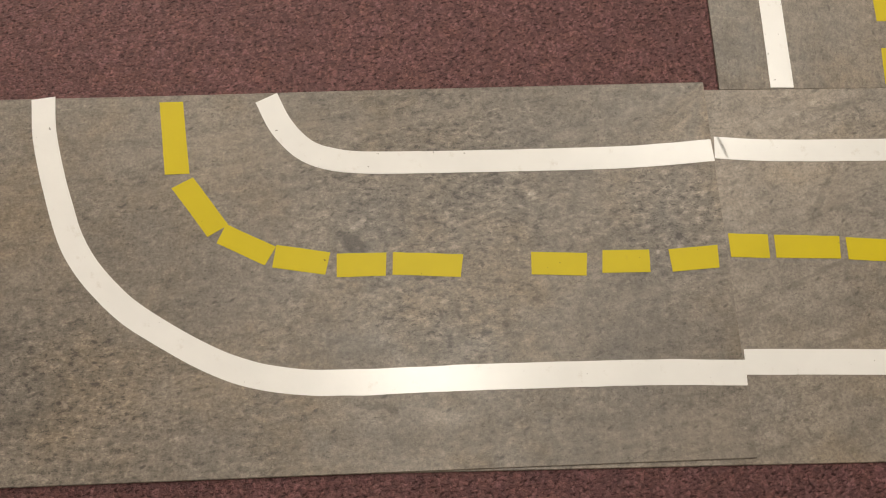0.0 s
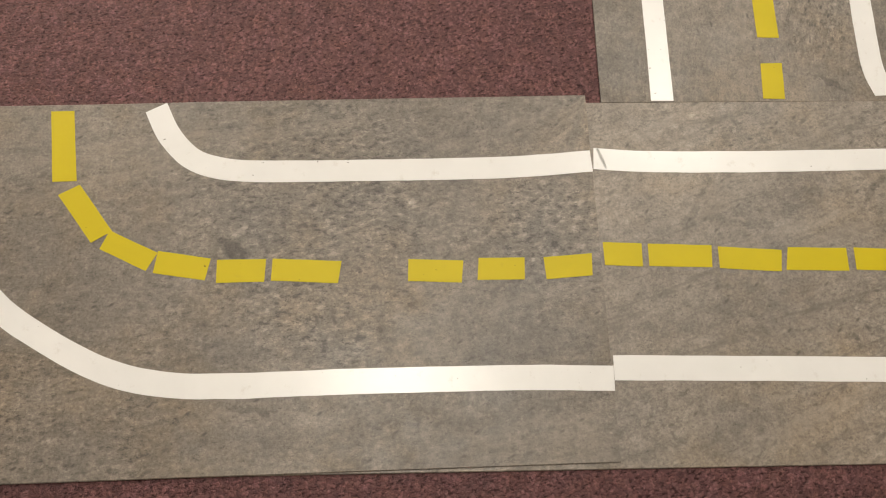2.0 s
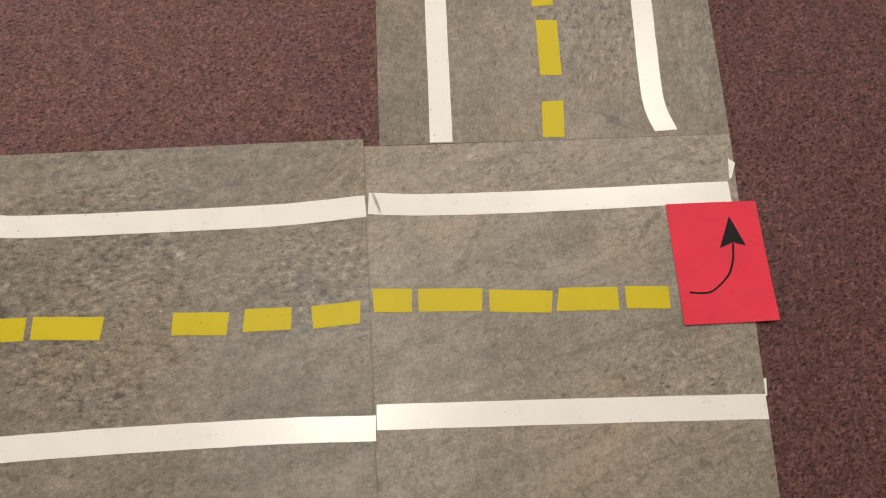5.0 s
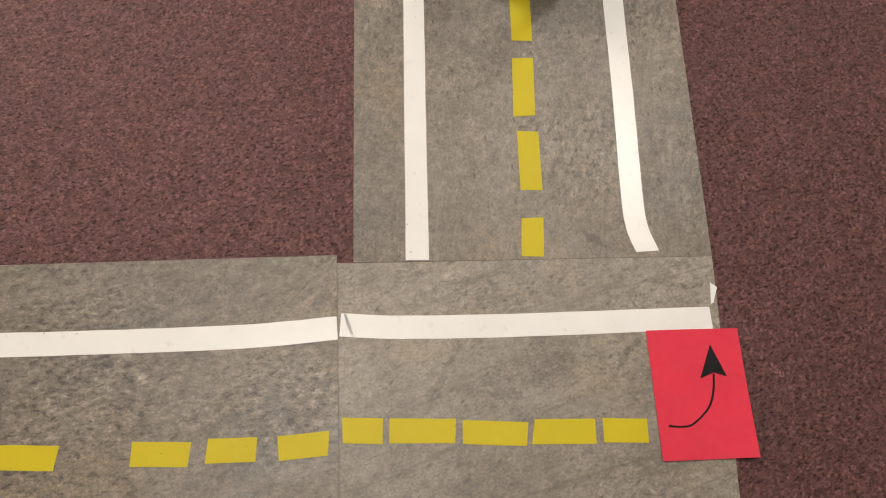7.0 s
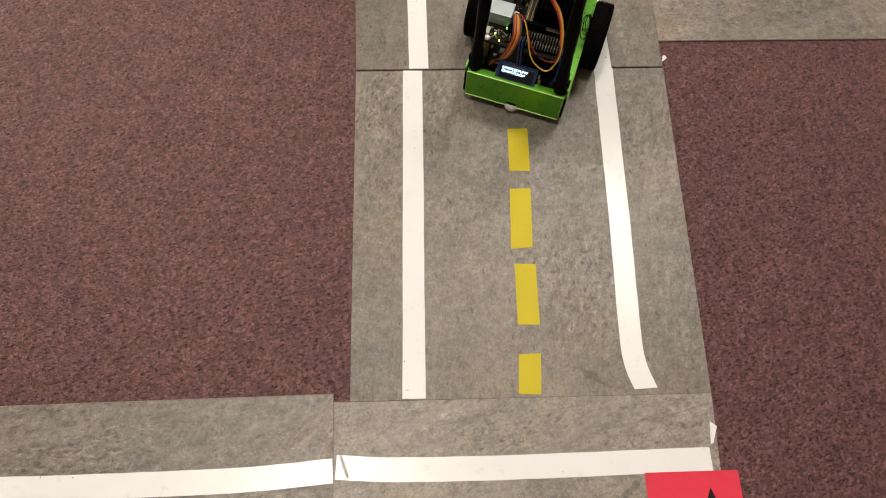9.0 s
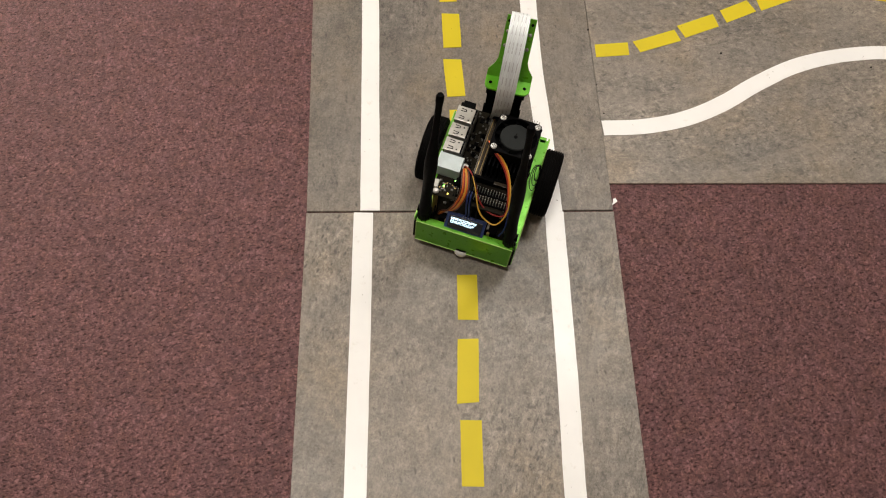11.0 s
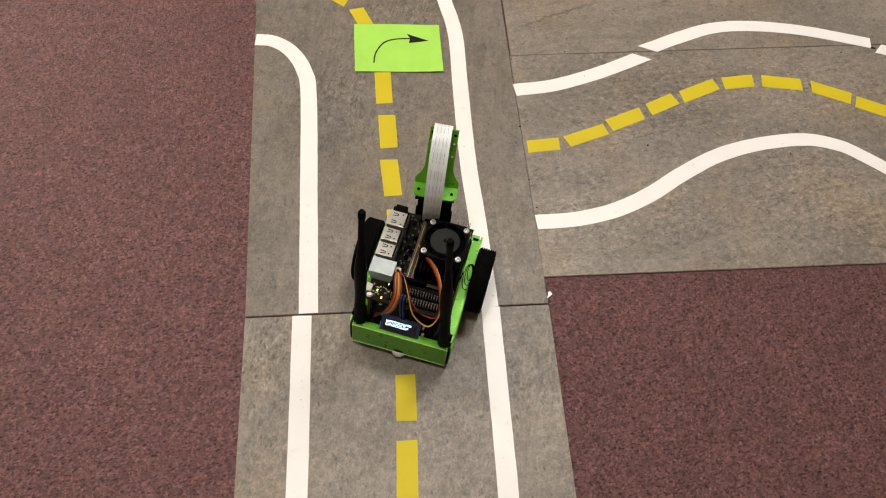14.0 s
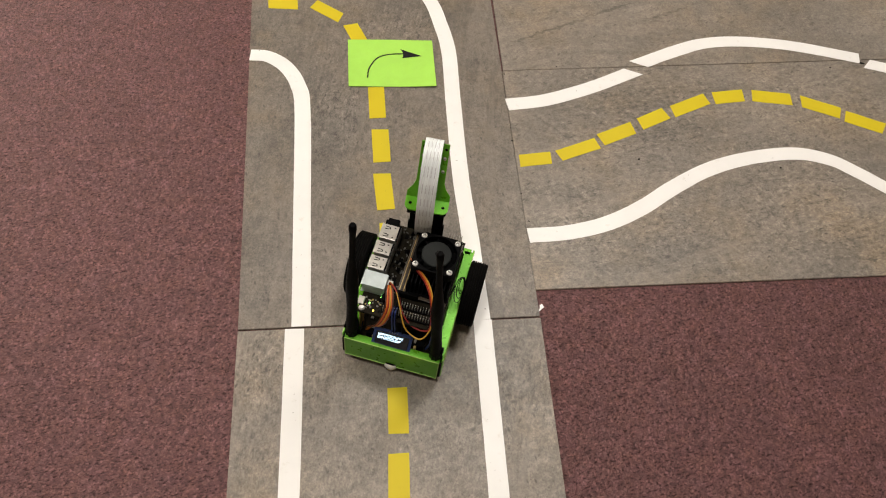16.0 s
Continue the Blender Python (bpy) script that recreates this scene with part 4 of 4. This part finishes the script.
    lathe(bm, [(0.0, 0.0), (0.0185, 0.0), (0.0185, 0.0012), (0.0, 0.0012)], Matrix.Translation((fx, fy, fz)), 40)
    part("fan_back", bm, BLACK, fan)
    for k in range(9):
        bm = bmesh.new()
        box(bm, 0.0134, 0.0181, -0.0046, 0.0046, -0.0004, 0.0004)
        b = part("fan_blade", bm, BLACK, fan)
        b.data.transform(Matrix.Translation((fx, fy, fz + 0.0052)) @ pose(0, 0, 0, 0, 0, k * 40) @ pose(0, 0, 0, 38, 0, 0))
    for sx in (-1, 1):
        for sy in (-1, 1):
            x, y = fx + sx * 0.0158, fy + sy * 0.0158
            bm = bmesh.new()
            lathe(bm, [(0.0, 0.0016), (0.0012, 0.0016), (0.0024, 0.0010), (0.0028, 0.0)], Matrix.Translation((x, y, fz + 0.0104)), 16)
            scr = part("fan_screw", bm, SCREW, fan, "bright cross-head screw")
            bm = bmesh.new()
            box(bm, -0.0016, 0.0016, -0.00035, 0.00035, 0, 0.0002)
            box(bm, -0.00035, 0.00035, -0.0016, 0.0016, 0, 0.0002)
            c = part("cross_slot", bm, BLACK, scr)
            c.data.transform(Matrix.Translation((x, y, fz + 0.0104 + 0.0014)) @ pose(0, 0, 0, 0, 0, 20 + 31 * sx + 17 * sy))
    # pin headers
    bm = bmesh.new()
    box(bm, -0.0665, -0.0612, -0.0335, 0.0175, BZ, BZ + 0.0025, 0.0002)
    hd = part("pin_header", bm, BLACK, board, "long double row of gold-tipped pins")
    bm = bmesh.new()
    for r in range(2):
        for k in range(20):
            x, y = -0.0652 + r * 0.00254, -0.0322 + k * 0.00254
            box(bm, x - 0.00032, x + 0.00032, y - 0.00032, y + 0.00032, BZ + 0.0025, BZ + 0.0085)
    part("pins", bm, TIN, hd)
    bm = bmesh.new()
    box(bm, -0.0570, -0.0520, -0.0335, 0.0060, BZ, BZ + 0.0020, 0.0002)
    hd = part("button_header", bm, BLACK, board)
    bm = bmesh.new()
    for r in range(2):
        for k in range(15):
            x, y = -0.0558 + r * 0.00254, -0.0322 + k * 0.00254
            box(bm, x - 0.00032, x + 0.00032, y - 0.00032, y + 0.00032, BZ + 0.0020, BZ + 0.0070)
    part("pins", bm, TIN, hd)
    bm = bmesh.new()
    for k in range(6):
        y = -0.0345 + k * 0.00254
        rod(bm, (0.0265, y, BZ), (0.0265, y, BZ + 0.0060), 0.00035, None, 6)
        rod(bm, (0.0265, y, BZ + 0.0058), (0.0335, y, BZ + 0.0062), 0.00035, None, 6)
    part("front_pins", bm, TIN, board, "row of bent pins at the front edge")
    for name, x, y, mat in (("status_led", -0.0600, 0.0300, LED_GREEN), ("status_led", -0.0512, 0.0215, LED_GREEN), ("status_led", -0.0665, 0.0245, LED_AMBER)):
        bm = bmesh.new()
        box(bm, x - 0.0009, x + 0.0009, y - 0.0006, y + 0.0006, BZ, BZ + 0.0009, 0.0002)
        part(name, bm, mat, board, "small lit status lamp")


def camera_arm():
    """Black leg, green bent bracket, camera board with lens, and the ribbon that loops back to the board."""
    bm = bmesh.new()
    for y in (0.0,):
        leg = [(0.0415, 0.0440), (0.0445, 0.0440), (0.0440, 0.1000), (0.0330, 0.1300), (0.0110, 0.1315), (0.0110, 0.1285), (0.0300, 0.1270), (0.0400, 0.0980)]
        a = [bm.verts.new((x, y - 0.0165, z)) for x, z in leg]
        b = [bm.verts.new((x, y + 0.0165, z)) for x, z in leg]
        n = len(leg)
        bm.faces.new(a)
        bm.faces.new(b[::-1])
        for k in range(n):
            bm.faces.new((a[k], b[k], b[(k + 1) % n], a[(k + 1) % n]))
    box(bm, 0.0408, 0.0445, -0.0180, 0.0180, 0.0440, 0.0700, 0.0004)
    box(bm, 0.0400, 0.0425, -0.0180, 0.0180, 0.0900, 0.1000, 0.0004)
    bmesh.ops.recalc_face_normals(bm, faces=bm.faces)
    part("camera_mast", bm, BLACK, robot, "black plastic mast at the front")
    # bracket: flat foot, then a plate that leans forward and narrows
    foot = [(0.0275, -0.0198), (0.0275, 0.0198)]
    for side in (1, -1):
        turns = [90 + 18 * k for k in range(6)] if side > 0 else [180 + 18 * k for k in range(6)]
        foot += [(0.0178 + 0.0060 * math.cos(radians(a)), side * 0.0138 + 0.0060 * math.sin(radians(a))) for a in turns]
    br = part("camera_bracket", prism(bmesh.new(), foot, 0.1318, 0.1332), GREEN, robot, "green bent metal camera bracket")
    tilt = Matrix.Translation((0.0270, 0, 0.1326)) @ pose(0, 0, 0, 0, 24, 0)
    outline = [(-0.0198, 0.0), (0.0198, 0.0), (0.0196, 0.0060), (0.0150, 0.0120), (0.0128, 0.0180), (0.0124, 0.0570), (-0.0124, 0.0570), (-0.0128, 0.0180), (-0.0150, 0.0120), (-0.0196, 0.0060)]
    bm = bmesh.new()
    prism(bm, outline, -0.0007, 0.0007)
    bm.transform(tilt @ Matrix(((0, 0, 1, 0), (1, 0, 0, 0), (0, 1, 0, 0), (0, 0, 0, 1))))
    part("bracket_plate", bm, GREEN, br)
    for s in (-1, 1):
        bm = bmesh.new()
        lathe(bm, [(0.0, 0.0003), (0.0015, 0.0003), (0.0015, 0.0)], Matrix.Translation((0.0190, s * 0.0150, 0.1332)), 14)
        part("foot_hole", bm, BLACK, br)
        bm = bmesh.new()
        lathe(bm, [(0.0, 0.0012), (0.0010, 0.0011), (0.0017, 0.0)], tilt @ Matrix.Translation((-0.0007, s * 0.0095, 0.0300)) @ pose(0, 0, 0, 0, -90, 0), 12)
        lathe(bm, [(0.0, 0.0012), (0.0010, 0.0011), (0.0017, 0.0)], tilt @ Matrix.Translation((-0.0007, s * 0.0095, 0.0430)) @ pose(0, 0, 0, 0, -90, 0), 12)
        part("bracket_screws", bm, STEEL, br)
        bm = bmesh.new()
        lathe(bm, [(0.0, 0.0002), (0.0013, 0.0002), (0.0013, 0.0)], tilt @ Matrix.Translation((-0.0007, s * 0.0098, 0.0520)) @ pose(0, 0, 0, 0, -90, 0), 12)
        part("plate_hole", bm, BLACK, br)
    bm = bmesh.new()
    box(bm, 0.0030, 0.0046, -0.0122, 0.0122, 0.0250, 0.0490, 0.0002)
    bm.transform(tilt)
    cam_ob = part("camera_module", bm, PCB_GREEN, robot, "small camera board with a black lens")
    bm = bmesh.new()
    lathe(bm, [(0.0080, 0.0), (0.0080, 0.0040), (0.0068, 0.0050), (0.0068, 0.0120), (0.0076, 0.0125), (0.0076, 0.0165), (0.0060, 0.0170), (0.0048, 0.0150), (0.0, 0.0145)], tilt @ Matrix.Translation((0.0046, 0, 0.0380)) @ pose(0, 0, 0, 0, 90, 0), 32)
    shade(part("lens", bm, BLACK, cam_ob, "round black camera lens"), 30)
    for s in (-1, 1):
        bm = bmesh.new()
        rod(bm, tilt @ Vector((0.0007, s * 0.0098, 0.0300)), tilt @ Vector((0.0030, s * 0.0098, 0.0300)), 0.0014, None, 8)
        part("spacer", bm, BRASS, cam_ob)
    # ribbon cable
    path = smooth([Vector((x, 0, z)) for x, z in ((0.0545, 0.1680), (0.0570, 0.1780), (0.0525, 0.1858), (0.0430, 0.1875), (0.0310, 0.1815), (0.0190, 0.1665), (0.0120, 0.1500), (0.0095, 0.1340), (0.0110, 0.1150), (0.0160, 0.0960), (0.0230, 0.0820), (0.0250, 0.0740))], 6)
    bm = bmesh.new()
    rows, centre = [], []
    for i, p in enumerate(path):
        d = (path[min(i + 1, len(path) - 1)] - path[max(i - 1, 0)]).normalized()
        up = Vector((-d.z, 0, d.x)) * -1
        yc = 0.0008 + 0.0006 * math.sin(i * 0.11)
        centre.append((p, d, up, yc))
        rows.append([bm.verts.new((p.x + up.x * h, yc + s, p.z + up.z * h)) for s, h in ((-0.0080, 0), (0.0080, 0), (0.0080, 0.0003), (-0.0080, 0.0003))])
    for p, q in zip(rows, rows[1:]):
        for k in range(4):
            bm.faces.new((p[k], p[(k + 1) % 4], q[(k + 1) % 4], q[k]))
    bm.faces.new(rows[0][::-1])
    bm.faces.new(rows[-1])
    bmesh.ops.recalc_face_normals(bm, faces=bm.faces)
    rib = shade(part("ribbon_cable", bm, RIBBON, robot, "flat grey-white ribbon cable looping to the camera"), 40)
    bm = bmesh.new()
    for k, (p, d, up, yc) in enumerate(centre[6:54]):
        if k % 5 in (3, 4):
            continue
        for y in (-0.0046, -0.0015, 0.0016, 0.0047):
            c = Vector((p.x, yc + y, p.z))
            for h in (-0.0002, 0.0005):
                o = c + up * h
                f = [o - d * 0.0014 + Vector((0, -0.0004, 0)), o + d * 0.0014 + Vector((0, -0.0004, 0)), o + d * 0.0014 + Vector((0, 0.0004, 0)), o - d * 0.0014 + Vector((0, 0.0004, 0))]
                bm.faces.new([bm.verts.new(v) for v in f])
    part("printed_marks", bm, MARKS, rib, "faint rows of grey printed dashes")


def wiring():
    def wire(colour, points, r=0.00075):
        shade(part("wire", tube(bmesh.new(), points, r), WIRES[colour], robot, colour + " insulated wire"), 80)

    # bundle from the driver board over the rear edge of the carrier
    for k, colour in enumerate(("brown", "orange", "red", "yellow", "orange", "brown")):
        o = 0.0013 * (k - 2.5)
        lift = 0.0008 * (k % 2)
        wire(colour, [(-0.0395, 0.0168 - o * 0.4, 0.0735), (-0.0440, 0.0158 - o * 0.6, 0.0830 + lift), (-0.0530, 0.0132 - o, 0.0855 + lift), (-0.0646, 0.0104 - o, 0.0810 + lift), (-0.0708, 0.0125 - o, 0.0700 + lift), (-0.0730, 0.0172 - o * 0.8, 0.0590), (-0.0722, 0.0250 + o * 0.4, 0.0500), (-0.0730, 0.0285 + o * 0.3, 0.0430)])
    # fan leads: back along the right side, round the screen, up to the connector beside the network socket
    wire("yellow", [(-0.0234, 0.0012, 0.1070), (-0.0305, -0.0053, 0.1075), (-0.0392, -0.0182, 0.1010), (-0.0499, -0.0256, 0.0950), (-0.0620, -0.0301, 0.0860), (-0.0719, -0.0305, 0.0740), (-0.0776, -0.0240, 0.0630), (-0.0754, -0.0131, 0.0640), (-0.0711, -0.0055, 0.0710), (-0.0589, 0.0022, 0.0840), (-0.0467, 0.0095, 0.0860), (-0.0366, 0.0172, 0.0770)], 0.0007)
    wire("red", [(-0.0241, 0.0022, 0.1065), (-0.0317, -0.0039, 0.1065), (-0.0404, -0.0159, 0.1000), (-0.0500, -0.0235, 0.0935), (-0.0614, -0.0285, 0.0840), (-0.0706, -0.0295, 0.0725), (-0.0712, -0.0208, 0.0680), (-0.0690, -0.0107, 0.0705), (-0.0634, -0.0024, 0.0770), (-0.0538, 0.0041, 0.0850), (-0.0460, 0.0106, 0.0862), (-0.0373, 0.0178, 0.0775)], 0.0007)
    wire("orange", [(-0.0236, 0.0030, 0.1070), (-0.0311, -0.0045, 0.1082), (-0.0399, -0.0168, 0.1012), (-0.0496, -0.0243, 0.0950), (-0.0608, -0.0288, 0.0850), (-0.0650, -0.0300, 0.0790)], 0.0007)
    wire("black", [(-0.0380, 0.0182, 0.0770), (-0.0470, 0.0085, 0.0872), (-0.0600, 0.0012, 0.0830), (-0.0700, -0.0040, 0.0700), (-0.0740, -0.0060, 0.0560)], 0.0007)
    bm = bmesh.new()
    box(bm, -0.0395, -0.0340, 0.0150, 0.0205, BZ, BZ + 0.0052, 0.0004)
    part("wire_plug", bm, WHITE_BALL, robot, "small cream wire connector")
    wire("blue", [(-0.0660, -0.0300, 0.0790), (-0.0720, -0.0330, 0.0730), (-0.0770, -0.0330, 0.0580), (-0.0760, -0.0300, 0.0420)], 0.0008)
    # dark blue lead from the pin header down to the screen
    for k in range(4):
        y = 0.0042 - 0.0013 * k
        wire("blue" if k % 2 == 0 else "black", [(-0.0600, y + 0.002, 0.0770), (-0.0672, y + 0.002, 0.0800), (-0.0716, y + 0.001, 0.0700), (-0.0722, y, 0.0590), (-0.0730, y, 0.0535)], 0.0007)
    bm = bmesh.new()
    lathe(bm, [(0.0048, 0.0), (0.0048, 0.0046), (0.0042, 0.0054), (0.0, 0.0054)], Matrix.Translation((-0.0520, 0.0165, BZ)), 24)
    shade(part("coil_can", bm, BLACK, board, "round black coil on the carrier board"), 30)
    # thin black aerial lead coiled at the right side
    for k in range(3):
        r = 0.0118 - 0.0021 * k
        pts = []
        for i in range(15):
            a = 2 * math.pi * i / 14
            pts.append((-0.0130 + r * 1.2 * math.cos(a) + 0.0022 * k, -0.0452 - 0.0008 * k - 0.34 * r * math.sin(a), 0.0560 + 0.0012 * k - 0.30 * r * math.sin(a)))
        wire("black", pts, 0.0004)
    for s in (-1, 1):
        wire("black", [(-0.0800, s * 0.0350, 0.0410), (-0.0740, s * 0.0330, 0.0460), (-0.0600, s * 0.0350, 0.0480), (-0.0300, s * 0.0360, 0.0500), (-0.0050, s * 0.0400, 0.0480)], 0.0007)


chassis()
wheel(1)
wheel(-1)
caster()
antenna(1, (-0.0785, 0.0381, 0.2281))
antenna(-1, (-0.0828, -0.0305, 0.2285))
power_board()
computer()
before = set(scene.collection.objects)
camera_arm()
ARM = Matrix.Translation((0.0200, 0.0018, 0)) @ pose(0, 0, 0, 0, 0, 6.0) @ Matrix.Translation((-0.0200, 0, 0))
for ob in set(scene.collection.objects) - before:
    ob.data.transform(ARM)
wiring()


# ---- scraps on the floor ----
def scrap(label, x, y, z, outline, material=WHITE_TAPE):
    bm = prism(bmesh.new(), outline, 0.0, 0.0003)
    ob = tagged(part("paper_scrap", bm, material, None), label, "scrap")
    ob.matrix_world = pose(x, y, z)


scrap("small white tape scrap at the tile edge", 0.3105, -0.012, 0.0003, [(-0.001, -0.010), (0.0012, -0.009), (0.0052, 0.0045), (-0.0005, 0.0085)])
scrap("thin white tape sliver at the tile edge", 0.3230, -0.196, 0.0003, [(-0.0006, -0.007), (0.0008, -0.007), (0.0012, 0.007), (-0.001, 0.006)])
scrap("tiny pale scrap beside the road tile", 0.2935, 0.3585, -0.0015, [(-0.003, -0.005), (0.0005, -0.002), (0.0035, 0.001), (0.0015, 0.0045), (-0.001, 0.003), (-0.001, 0.0)])

scrap("dark scrap between two ends of white tape", 0.7585, 0.7535, 0.0003, [(-0.0035, -0.0010), (0.0030, -0.0022), (0.0042, -0.0004), (-0.0020, 0.0014)], RUBBER)

for x, y, s in ((0.425, 0.5635, 0.0016), (0.600, 0.5630, 0.0014), (0.336, 0.7080, 0.0012), (0.7105, 0.7400, 0.0011), (0.2728, 0.5804, 0.0013), (0.2800, 0.5036, 0.0010), (0.2866, 0.4660, 0.0012), (0.2675, 0.6890, 0.0011)):
    bm = bmesh.new()
    bmesh.ops.create_icosphere(bm, subdivisions=1, radius=s, matrix=Matrix.Translation((x, y, s * 0.5)) @ Matrix.Diagonal((1.0, 0.7, 0.55, 1)))
    tagged(part("crumb", bm, RUBBER, None), "tiny dark crumb lying on the vinyl tile", "crumb", "crumbs")
